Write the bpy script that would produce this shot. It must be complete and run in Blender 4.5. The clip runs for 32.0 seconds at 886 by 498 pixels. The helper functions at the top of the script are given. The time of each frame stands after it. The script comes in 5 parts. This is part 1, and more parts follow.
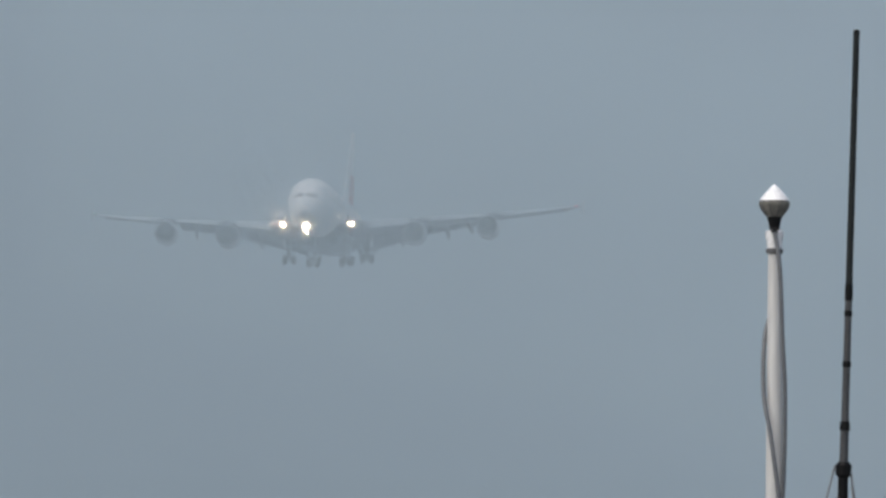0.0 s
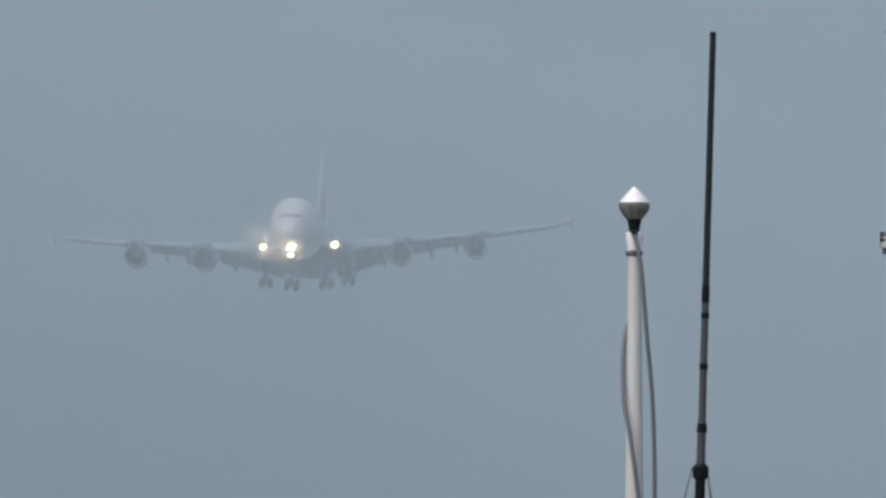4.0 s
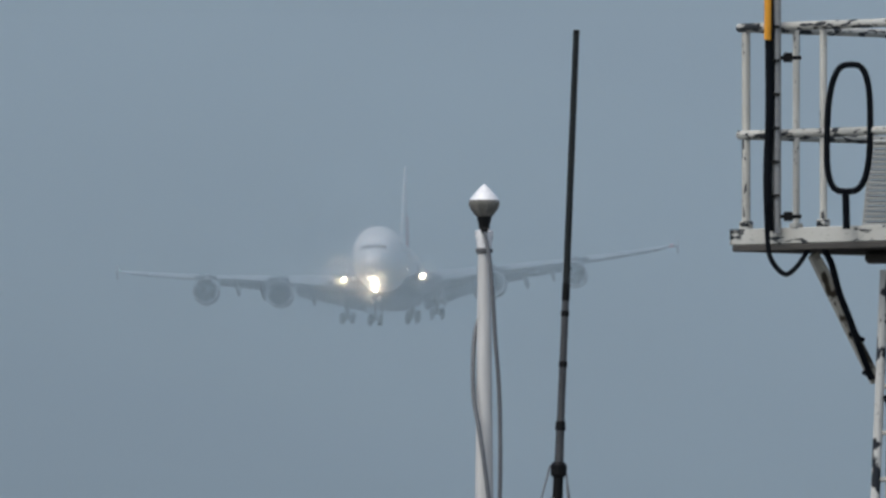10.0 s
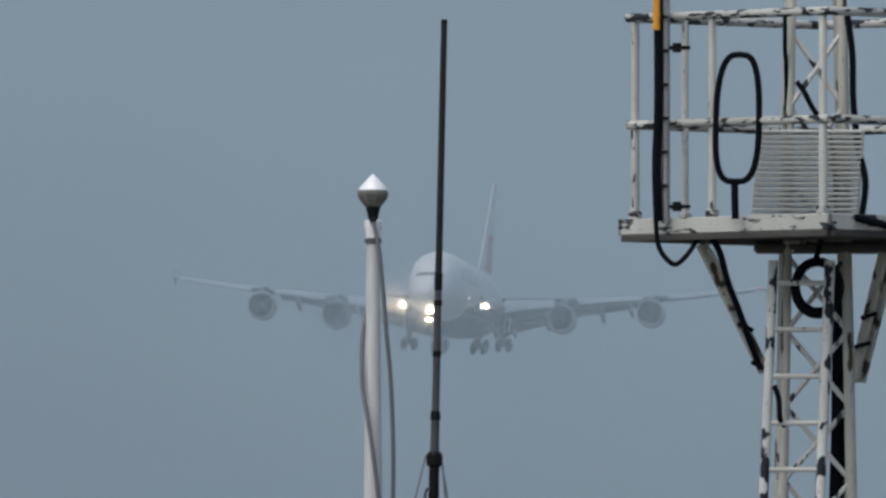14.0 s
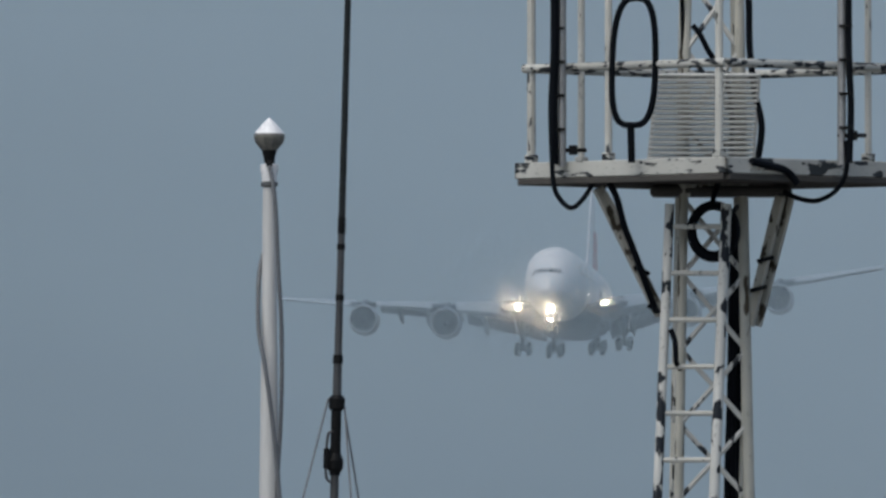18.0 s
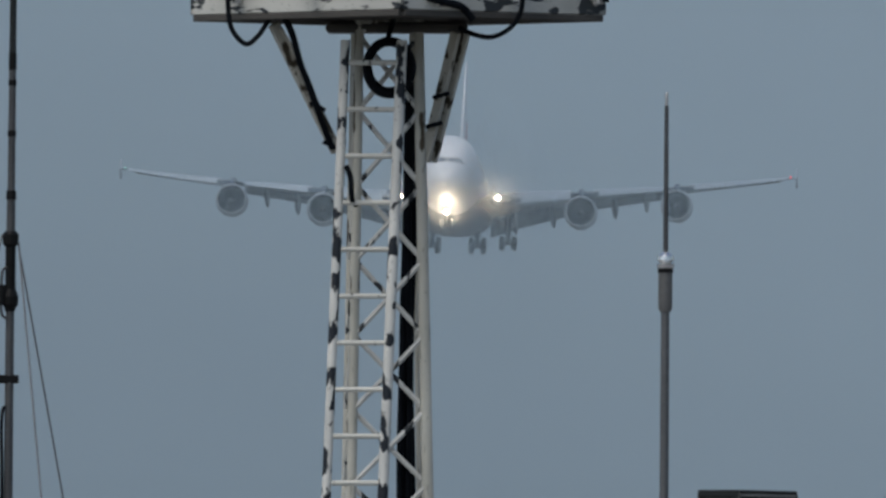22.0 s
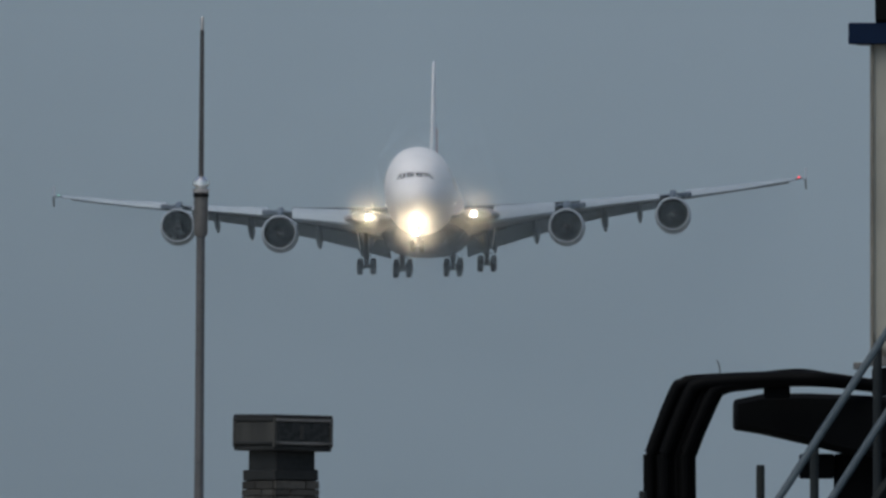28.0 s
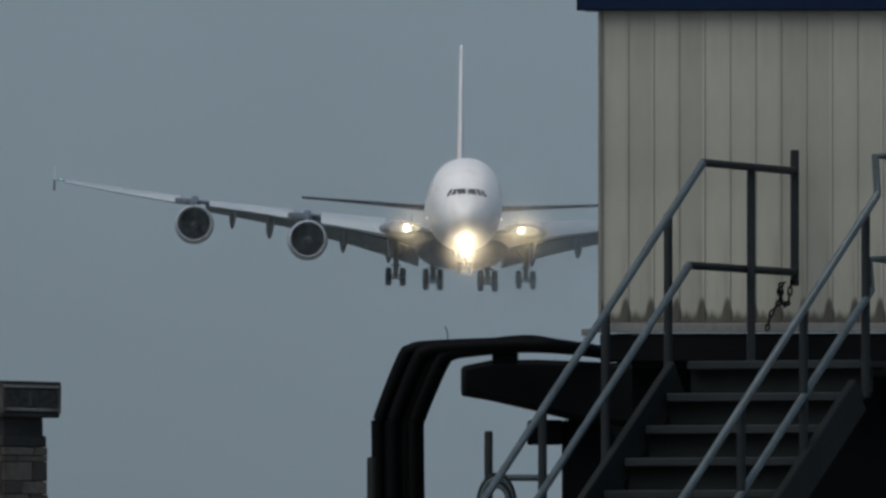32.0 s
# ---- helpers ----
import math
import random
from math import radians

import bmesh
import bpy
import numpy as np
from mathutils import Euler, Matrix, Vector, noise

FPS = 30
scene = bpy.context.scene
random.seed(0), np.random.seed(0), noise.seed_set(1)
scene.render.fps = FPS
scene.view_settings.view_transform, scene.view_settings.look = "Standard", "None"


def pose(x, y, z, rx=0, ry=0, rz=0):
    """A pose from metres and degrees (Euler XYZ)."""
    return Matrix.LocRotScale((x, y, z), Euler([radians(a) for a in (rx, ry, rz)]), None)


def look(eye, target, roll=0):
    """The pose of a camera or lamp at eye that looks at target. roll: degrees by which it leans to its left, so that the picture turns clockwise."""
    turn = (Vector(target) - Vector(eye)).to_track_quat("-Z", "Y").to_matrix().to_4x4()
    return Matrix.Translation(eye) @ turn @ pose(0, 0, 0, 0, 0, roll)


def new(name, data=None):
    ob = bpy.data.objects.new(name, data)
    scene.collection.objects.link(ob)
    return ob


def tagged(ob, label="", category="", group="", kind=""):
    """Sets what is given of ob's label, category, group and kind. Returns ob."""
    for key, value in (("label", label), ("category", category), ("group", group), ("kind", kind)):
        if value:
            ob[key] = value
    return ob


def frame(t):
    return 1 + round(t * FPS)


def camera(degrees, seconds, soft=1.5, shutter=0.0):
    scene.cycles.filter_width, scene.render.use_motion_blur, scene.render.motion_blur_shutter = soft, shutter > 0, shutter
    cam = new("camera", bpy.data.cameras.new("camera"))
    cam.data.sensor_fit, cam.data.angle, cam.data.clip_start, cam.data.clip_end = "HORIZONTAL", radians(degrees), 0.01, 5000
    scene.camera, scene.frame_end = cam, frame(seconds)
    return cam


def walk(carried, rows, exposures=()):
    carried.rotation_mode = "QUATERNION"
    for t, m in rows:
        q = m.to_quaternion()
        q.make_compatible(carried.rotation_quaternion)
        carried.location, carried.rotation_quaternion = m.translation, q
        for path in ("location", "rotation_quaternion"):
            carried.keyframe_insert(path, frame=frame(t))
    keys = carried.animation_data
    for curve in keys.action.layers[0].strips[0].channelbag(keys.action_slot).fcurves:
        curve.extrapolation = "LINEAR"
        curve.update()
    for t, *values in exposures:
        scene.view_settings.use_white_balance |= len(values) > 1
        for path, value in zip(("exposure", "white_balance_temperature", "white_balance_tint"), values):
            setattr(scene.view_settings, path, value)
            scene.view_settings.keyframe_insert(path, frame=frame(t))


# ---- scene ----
EYE = (0.0, 0.0, 1.7)
cam = camera(1.7326, 32.0, soft=2.8)

# seconds, heading to the right and climb of the view in degrees
VIEW = [
    (0, -0.5364, 1.6977), (0.5, -0.5296, 1.6985), (1, -0.5059, 1.6985), (1.5, -0.4797, 1.6985), (2, -0.4442, 1.7002), 
    (2.5, -0.4027, 1.7002), (3, -0.3579, 1.7010), (3.5, -0.3114, 1.7019), (4, -0.2622, 1.7019), (4.5, -0.2149, 1.7028), 
    (5, -0.1684, 1.7030), (5.5, -0.1250, 1.7023), (6, -0.0874, 1.7013), (6.5, -0.0580, 1.7007), (7, -0.0335, 1.7004), 
    (7.5, -0.0178, 1.7004), (8, -0.0105, 1.7004), (8.5, -0.0085, 1.7000), (9, -0.0000, 1.7000), (9.5, 0.0146, 1.6987), 
    (10, 0.0315, 1.6970), (10.5, 0.0528, 1.6966), (11, 0.0758, 1.6937), (11.5, 0.1029, 1.6919), (12, 0.1320, 1.6885), 
    (12.5, 0.1611, 1.6864), (13, 0.1901, 1.6833), (13.5, 0.2198, 1.6802), (14, 0.2490, 1.6776), (14.5, 0.2761, 1.6765), 
    (15, 0.3019, 1.6762), (15.5, 0.3258, 1.6753), (16, 0.3489, 1.6700), (16.5, 0.3721, 1.6566), (17, 0.3958, 1.6380), 
    (17.5, 0.4205, 1.6102), (18, 0.4519, 1.5672), (18.5, 0.5641, 1.4903), (19, 0.6795, 1.4215), (19.5, 0.7869, 1.3671), 
    (20, 0.8682, 1.3284), (20.5, 0.9328, 1.2982), (21, 0.9880, 1.2761), (21.5, 1.0380, 1.2592), (22, 1.0865, 1.2467), 
    (22.5, 1.1338, 1.2361), (23, 1.1785, 1.2302), (23.5, 1.2250, 1.2244), (24, 1.2758, 1.2186), (24.5, 1.3427, 1.2121), 
    (25, 1.4162, 1.2055), (25.5, 1.5000, 1.1981), (26, 1.5898, 1.1886), (26.5, 1.6810, 1.1757), (27, 1.7716, 1.1607), 
    (27.5, 1.8786, 1.1305), (28, 1.9951, 1.0991), (28.5, 2.1013, 1.0729), (29, 2.1921, 1.0545), (29.5, 2.2675, 1.0427), 
    (30, 2.3293, 1.0361), (30.5, 2.3801, 1.0331), (31, 2.4248, 1.0309), (31.5, 2.4676, 1.0302), (32, 2.5268, 1.0330)]


def aim(heading, climb):
    h, c = radians(heading), radians(climb)
    return look(EYE, (EYE[0] + 100 * math.sin(h) * math.cos(c), EYE[1] + 100 * math.cos(h) * math.cos(c), EYE[2] + 100 * math.sin(c)))


EXPOSURE = 0.525
walk(cam, [(t, aim(h, c)) for t, h, c in VIEW],
     [(0, EXPOSURE, 6850, 10), (4, EXPOSURE - 0.03, 6750, 10), (9, EXPOSURE - 0.145, 6500, 9), (14, EXPOSURE - 0.25, 6450, 8), (19, EXPOSURE - 0.36, 6420, 8),
      (24, EXPOSURE - 0.43, 6400, 8), (28, EXPOSURE - 0.52, 6600, 8.5), (32, EXPOSURE - 0.575, 6760, 7)])

# ---- light ----
world = bpy.data.worlds.new("overcast_sky")
scene.world = world
world.use_nodes = True
wn = world.node_tree
sky = wn.nodes.new("ShaderNodeTexSky")
sky.sky_type, sky.sun_disc = "NISHITA", False
sky.sun_elevation, sky.sun_rotation = radians(58), radians(219)
sky.air_density, sky.dust_density, sky.ozone_density = 1.0, 3.0, 1.5
wn.links.new(sky.outputs[0], wn.nodes["Background"].inputs[0])
wn.nodes["Background"].inputs[1].default_value = 0.1
sun = new("sun", bpy.data.lights.new("sun", "SUN"))
sun.data.energy, sun.data.angle, sun.data.color = 1.4, radians(60), (1.0, 0.985, 0.95)
sun.matrix_world = look((-90, -110, 230), (0, 0, 0))
scene.cycles.transparent_max_bounces = 48

# ---- materials ----


def shader(name, rough=0.5, metal=0.0):
    m = bpy.data.materials.new(name)
    m.use_nodes = True
    b = m.node_tree.nodes["Principled BSDF"]
    b.inputs["Roughness"].default_value, b.inputs["Metallic"].default_value = rough, metal
    return m, m.node_tree, b


def noise_of(nt, scale, detail=4.0, stretch=(1, 1, 1)):
    co, mp, nz = nt.nodes.new("ShaderNodeTexCoord"), nt.nodes.new("ShaderNodeMapping"), nt.nodes.new("ShaderNodeTexNoise")
    mp.inputs["Scale"].default_value = stretch
    nz.inputs["Scale"].default_value, nz.inputs["Detail"].default_value = scale, detail
    nt.links.new(co.outputs["Object"], mp.inputs[0])
    nt.links.new(mp.outputs[0], nz.inputs["Vector"])
    return nz.outputs[0]


def ramp(nt, source, stops):
    r = nt.nodes.new("ShaderNodeValToRGB")
    for i, (at, c) in enumerate(stops):
        e = r.color_ramp.elements[i] if i < 2 else r.color_ramp.elements.new(at)
        e.position, e.color = at, (*c, 1)
    nt.links.new(source, r.inputs[0])
    return r.outputs[0]


def mixed(nt, a, b, factor):
    x = nt.nodes.new("ShaderNodeMix")
    x.data_type = "RGBA"
    for v, k in ((factor, 0), (a, 6), (b, 7)):
        if isinstance(v, (int, float)):
            x.inputs[k].default_value = v
        elif isinstance(v, tuple):
            x.inputs[k].default_value = (*v, 1)
        else:
            nt.links.new(v, x.inputs[k])
    return x.outputs[2]


def surface(name, dark, light, rough=0.5, metal=0.0, coarse=1.5, fine=40.0, bump=0.1, stretch=(1, 1, 1)):
    """A surface whose colour wanders between two tones at two scales, with fine relief."""
    m, nt, b = shader(name, rough, metal)
    big, small = noise_of(nt, coarse, 5, stretch), noise_of(nt, fine, 3, stretch)
    a = ramp(nt, big, [(0.3, dark), (0.7, light)])
    c = ramp(nt, small, [(0.3, tuple(v * 0.8 for v in dark)), (0.7, light)])
    nt.links.new(mixed(nt, a, c, 0.4), b.inputs["Base Color"])
    r = ramp(nt, small, [(0.2, (max(rough - 0.12, 0.03),) * 3), (0.8, (min(rough + 0.15, 1),) * 3)])
    nt.links.new(r, b.inputs["Roughness"])
    if max(light) < 0.04:
        b.inputs["Specular IOR Level"].default_value = 0.15 if max(light) > 0.012 else 0.05 if rough > 0.5 else 0.1
    if bump:
        n = nt.nodes.new("ShaderNodeBump")
        n.inputs["Strength"].default_value, n.inputs["Distance"].default_value = bump, 0.01
        nt.links.new(small, n.inputs["Height"])
        nt.links.new(n.outputs[0], b.inputs["Normal"])
    return m


def flaking(name, paint, bare, cover, scale=7.0, stretch=(1, 1, 0.45)):
    """Old paint that has come off in patches with sharp rims."""
    m, nt, b = shader(name, 0.55)
    big, small, grime = noise_of(nt, scale, 3, stretch), noise_of(nt, scale * 5, 4, stretch), noise_of(nt, 2.0, 5)
    tone = ramp(nt, grime, [(0.3, tuple(v * 0.72 for v in paint)), (0.65, paint)])
    speck = ramp(nt, small, [(0.62, (0, 0, 0)), (0.68, (1, 1, 1))])
    patch = ramp(nt, big, [(cover, (0, 0, 0)), (cover + 0.03, (1, 1, 1))])
    b.inputs["Specular IOR Level"].default_value = 0.2
    tone = mixed(nt, tone, tuple(v * 0.6 for v in paint), speck)
    nt.links.new(mixed(nt, tone, bare, patch), b.inputs["Base Color"])
    n = nt.nodes.new("ShaderNodeBump")
    n.inputs["Strength"].default_value, n.inputs["Distance"].default_value, n.invert = 0.4, 0.003, True
    nt.links.new(patch, n.inputs["Height"])
    nt.links.new(n.outputs[0], b.inputs["Normal"])
    return m


def glowing(name, colour, strength):
    m = bpy.data.materials.new(name)
    m.use_nodes = True
    nt = m.node_tree
    nt.nodes.remove(nt.nodes["Principled BSDF"])
    e = nt.nodes.new("ShaderNodeEmission")
    e.inputs[0].default_value, e.inputs[1].default_value = (*colour, 1), strength
    nt.links.new(e.outputs[0], nt.nodes["Material Output"].inputs[0])
    return m


def graded_mist(name, albedo):
    """Rain in the air, scattering light both ways, with soft uneven banks; the sky's brightness gradient across the
    view is painted into its albedo.
    """
    m = bpy.data.materials.new(name)
    m.use_nodes = True
    nt = m.node_tree
    nt.nodes.remove(nt.nodes["Principled BSDF"])

    def calc(op, a, b):
        n = nt.nodes.new("ShaderNodeMath")
        n.operation = op
        for k, v in enumerate((a, b)):
            if isinstance(v, (int, float)):
                n.inputs[k].default_value = v
            else:
                nt.links.new(v, n.inputs[k])
        return n.outputs[0]

    geo, sep, join, nz = nt.nodes.new("ShaderNodeNewGeometry"), nt.nodes.new("ShaderNodeSeparateXYZ"), nt.nodes.new("ShaderNodeCombineXYZ"), nt.nodes.new("ShaderNodeTexNoise")
    nt.links.new(geo.outputs["Position"], sep.inputs[0])
    height, across = calc("DIVIDE", sep.outputs[2], sep.outputs[1]), calc("DIVIDE", sep.outputs[0], sep.outputs[1])
    nt.links.new(height, join.inputs[1])
    nt.links.new(across, join.inputs[0])
    nt.links.new(join.outputs[0], nz.inputs["Vector"])
    nz.inputs["Scale"].default_value, nz.inputs["Detail"].default_value = 70.0, 2.0
    # painted sky gradient: brighter upwards and to the right of the view
    tone = calc("ADD", calc("MULTIPLY", calc("SUBTRACT", height, 0.0227), 7.0), calc("MULTIPLY", calc("SUBTRACT", across, 0.0175), 2.2))
    tone = calc("ADD", calc("ADD", tone, calc("MULTIPLY", calc("SUBTRACT", nz.outputs[0], 0.5), 0.09)), 1.0)
    scale = nt.nodes.new("ShaderNodeVectorMath")
    scale.operation = "SCALE"
    scale.inputs[0].default_value = albedo
    nt.links.new(tone, scale.inputs["Scale"])
    back, front, both = nt.nodes.new("ShaderNodeBsdfTranslucent"), nt.nodes.new("ShaderNodeBsdfDiffuse"), nt.nodes.new("ShaderNodeMixShader")
    for k, b in enumerate((front, back)):
        nt.links.new(scale.outputs[0], b.inputs[0])
        nt.links.new(b.outputs[0], both.inputs[1 + k])
    nt.links.new(both.outputs[0], nt.nodes["Material Output"].inputs[0])
    return m


def glow_veil(name, cover, radius, spread):
    """Added veil that blooms a lamp: most light passes, some is turned aside a little; thins out towards its rim."""
    m = bpy.data.materials.new(name)
    m.use_nodes = True
    nt = m.node_tree
    nt.nodes.remove(nt.nodes["Principled BSDF"])
    clear, bent, out = nt.nodes.new("ShaderNodeBsdfTransparent"), nt.nodes.new("ShaderNodeBsdfRefraction"), nt.nodes.new("ShaderNodeMixShader")
    bent.inputs["Roughness"].default_value, bent.inputs["IOR"].default_value = 0.9, spread
    co, ln, mr = nt.nodes.new("ShaderNodeTexCoord"), nt.nodes.new("ShaderNodeVectorMath"), nt.nodes.new("ShaderNodeMapRange")
    ln.operation, mr.interpolation_type = "LENGTH", "SMOOTHSTEP"
    nt.links.new(co.outputs["Object"], ln.inputs[0])
    nt.links.new(ln.outputs["Value"], mr.inputs[0])
    mr.inputs[1].default_value, mr.inputs[2].default_value = radius, 0.1 * radius
    mr.inputs[3].default_value, mr.inputs[4].default_value = 0.0, cover
    nt.links.new(mr.outputs[0], out.inputs[0])
    nt.links.new(clear.outputs[0], out.inputs[1])
    nt.links.new(bent.outputs[0], out.inputs[2])
    nt.links.new(out.outputs[0], nt.nodes["Material Output"].inputs[0])
    return m


MIST = (0.56, 0.672, 0.732)
WHITE_HULL = surface("white_hull_paint", (0.73, 0.74, 0.75), (0.78, 0.787, 0.795), 0.35, coarse=0.25, fine=1.1, bump=0)
# wing grey made much darker: the underside's shade is put into the paint
WING_SHADED = surface("shaded_wing_paint", (0.052, 0.072, 0.099), (0.068, 0.091, 0.121), 0.45, coarse=0.3, fine=4, bump=0.03)
ROOT_GREY = surface("wing_root_paint", (0.15, 0.172, 0.2), (0.188, 0.212, 0.242), 0.4, coarse=0.3, fine=4, bump=0.03)
COWL = surface("engine_cowl_paint", (0.26, 0.295, 0.34), (0.335, 0.375, 0.42), 0.35, coarse=0.5, fine=5, bump=0.02)
# bare slat metal, with the sky's sheen painted into its pale tone
SLAT_PALE = surface("sheen_slat_metal", (0.275, 0.33, 0.375), (0.345, 0.4, 0.445), 0.4, 0.1, coarse=0.3, fine=4, bump=0.02)
LIP_GREY = surface("intake_rim_metal", (0.29, 0.33, 0.37), (0.37, 0.41, 0.45), 0.35, 0.1, coarse=0.5, fine=6, bump=0.02)
# near-black colour carries the shade inside the engine intake
FAN_DARK = surface("shaded_fan_metal", (0.007, 0.009, 0.012), (0.01, 0.0125, 0.016), 0.8, 0.0, coarse=1, fine=8, bump=0.02)
TYRE = surface("tyre_rubber", (0.022, 0.025, 0.028), (0.038, 0.041, 0.045), 0.8, coarse=2, fine=20)
GEAR = surface("landing_gear_steel", (0.06, 0.064, 0.068), (0.1, 0.104, 0.108), 0.5, 0.3, coarse=1, fine=10)
COCKPIT = surface("cockpit_glass", (0.03, 0.034, 0.04), (0.042, 0.046, 0.052), 0.08, coarse=1, fine=5, bump=0)
EMBLEM = surface("red_tail_paint", (0.46, 0.1, 0.11), (0.54, 0.14, 0.14), 0.35, coarse=0.5, fine=5, bump=0.02)
TITLE_GREY = surface("hull_lettering_paint", (0.4, 0.37, 0.3), (0.5, 0.46, 0.38), 0.35, coarse=0.5, fine=5, bump=0.02)
LANDING = glowing("landing_lamp_light", (1.0, 0.8, 0.54), 320.0)
LANDING_WEAK = glowing("angled_landing_lamp_light", (1.0, 0.8, 0.54), 230.0)
LANDING_NOSE = glowing("nose_landing_lamp_light", (1.0, 0.82, 0.58), 420.0)
NAV_RED = glowing("red_navigation_light", (1.0, 0.08, 0.1), 2.2)
NAV_GREEN = glowing("green_navigation_light", (0.5, 1.0, 0.9), 0.8)
SCAN_WHITE = glowing("white_wing_scan_light", (1.0, 0.96, 0.88), 3.5)
FLAKED = flaking("flaking_white_paint", (0.6, 0.595, 0.54), (0.045, 0.05, 0.055), 0.63, 22.0, (1, 1, 0.3))
FLAKED_MORE = flaking("badly_flaking_white_paint", (0.5, 0.5, 0.46), (0.024, 0.028, 0.031), 0.53, 30.0, (0.35, 0.35, 1.2))
STILE_PAINT = flaking("flaking_ladder_paint", (0.64, 0.64, 0.6), (0.02, 0.024, 0.03), 0.525, 12.0, (1, 1, 0.55))
STILE = flaking("flaking_brace_paint", (0.62, 0.62, 0.58), (0.03, 0.034, 0.038), 0.585, 12.0)
LEG_CREAM = flaking("weathered_cream_paint", (0.52, 0.51, 0.445), (0.075, 0.06, 0.04), 0.61, 9.0, (1, 1, 0.3))
STRUT = flaking("rusty_strut_paint", (0.44, 0.43, 0.375), (0.05, 0.042, 0.03), 0.57, 14.0, (1, 1, 0.5))
DECK_WHITE = flaking("worn_deck_paint", (0.5, 0.5, 0.46), (0.035, 0.04, 0.044), 0.555, 8.0, (0.7, 0.7, 2.0))
# rusty steel, darkened further to paint in the shade under the platform
RUST_SHADED = surface("shaded_deck_underside", (0.04, 0.037, 0.033), (0.075, 0.07, 0.062), 0.8, coarse=3, fine=30, bump=0.3)
CABLE = surface("black_cable_rubber", (0.0028, 0.0038, 0.0055), (0.0065, 0.0082, 0.0112), 0.55, coarse=4, fine=60)
CABLE_GREY = surface("grey_cable_sheath", (0.1, 0.108, 0.118), (0.15, 0.158, 0.168), 0.55, coarse=4, fine=60)
GALV = surface("galvanised_steel", (0.08, 0.084, 0.088), (0.14, 0.144, 0.148), 0.5, 0.5, coarse=5, fine=60)
DARK_ALU = surface("dull_dark_aluminium", (0.045, 0.047, 0.05), (0.09, 0.092, 0.095), 0.45, 0.4, coarse=5, fine=60)
ALU = surface("weathered_aluminium", (0.3, 0.3, 0.3), (0.42, 0.42, 0.41), 0.4, 0.5, coarse=5, fine=60)
BODY_ALU = surface("dull_grey_aluminium", (0.14, 0.142, 0.142), (0.22, 0.222, 0.222), 0.35, 0.6, coarse=5, fine=60)
WHIP = surface("dark_grey_fibreglass", (0.012, 0.0145, 0.015), (0.025, 0.029, 0.03), 0.5, coarse=4, fine=50)
CHROME = surface("polished_steel", (0.7, 0.71, 0.72), (0.85, 0.85, 0.85), 0.15, 0.9, coarse=4, fine=30, bump=0.02)
POLE_WHITE = surface("white_pole_paint", (0.5, 0.5, 0.485), (0.6, 0.6, 0.585), 0.45, coarse=2, fine=25, stretch=(1, 1, 0.2))
LAMP_CAP = surface("white_lamp_cap", (0.78, 0.78, 0.78), (0.85, 0.85, 0.85), 0.25, coarse=6, fine=40, bump=0.02)
LAMP_SKIRT = surface("smoked_lamp_glass", (0.1, 0.1, 0.09), (0.24, 0.23, 0.2), 0.15, coarse=20, fine=60, bump=0.02)
BLACK_PLASTIC = surface("black_plastic", (0.005, 0.0055, 0.006), (0.011, 0.0115, 0.012), 0.5, coarse=5, fine=60)
ORANGE = surface("orange_sleeve", (0.62, 0.25, 0.01), (0.75, 0.34, 0.02), 0.55, coarse=10, fine=60)
LOUVRE = surface("louvre_paint", (0.44, 0.445, 0.41), (0.56, 0.565, 0.53), 0.55, coarse=5, fine=50)
# dark olive copy of the louvre paint, for slats in shadow at the back
LOUVRE_SHADED = surface("shaded_louvre_paint", (0.05, 0.052, 0.036), (0.13, 0.132, 0.1), 0.7, coarse=5, fine=50)
DRUM_DARK = surface("dark_drum_metal", (0.018, 0.02, 0.021), (0.035, 0.037, 0.037), 0.45, 0.3, coarse=4, fine=40)
DRUM_GLASS = surface("dark_drum_panel", (0.018, 0.021, 0.023), (0.03, 0.034, 0.036), 0.25, coarse=3, fine=30, bump=0.03)
COWL_SHEET = surface("streaked_dark_sheet", (0.009, 0.01, 0.0095), (0.052, 0.053, 0.048), 0.6, 0.2, coarse=14, fine=40, stretch=(1, 1, 0.12))
DRUM_RIM = surface("worn_grey_rim", (0.03, 0.032, 0.032), (0.2, 0.2, 0.195), 0.5, 0.3, coarse=4, fine=50)
BRICK = surface("sooty_brick", (0.007, 0.0075, 0.007), (0.075, 0.074, 0.067), 0.85, coarse=6, fine=40, bump=0.5)
MORTAR = surface("dark_mortar", (0.015, 0.015, 0.014), (0.03, 0.03, 0.028), 0.9, coarse=9, fine=60, bump=0.4)
RAIL_STEEL = surface("blue_grey_handrail_steel", (0.042, 0.06, 0.068), (0.095, 0.125, 0.138), 0.42, 0.3, coarse=5, fine=50)
NOSING = surface("dark_nosing_steel", (0.014, 0.019, 0.022), (0.024, 0.031, 0.035), 0.65, 0.1, coarse=3, fine=40, bump=0.2)
STAIR_STEEL = surface("dark_stair_steel", (0.009, 0.012, 0.0125), (0.017, 0.0215, 0.022), 0.7, 0.1, coarse=3, fine=40, bump=0.2)
# black steel; the deep shade below the cabin is put into its colour
FRAME_SHADED = surface("shaded_underframe_steel", (0.003, 0.0036, 0.0044), (0.006, 0.007, 0.008), 0.85, coarse=3, fine=40, bump=0.2)
BELLOWS = surface("black_rubber_bellows", (0.0016, 0.0019, 0.0023), (0.0034, 0.0039, 0.0045), 0.6, coarse=3, fine=50, bump=0.2)
FASCIA_BLUE = surface("blue_fascia_paint", (0.0004, 0.008, 0.032), (0.0009, 0.012, 0.0385), 0.55, coarse=2, fine=30)
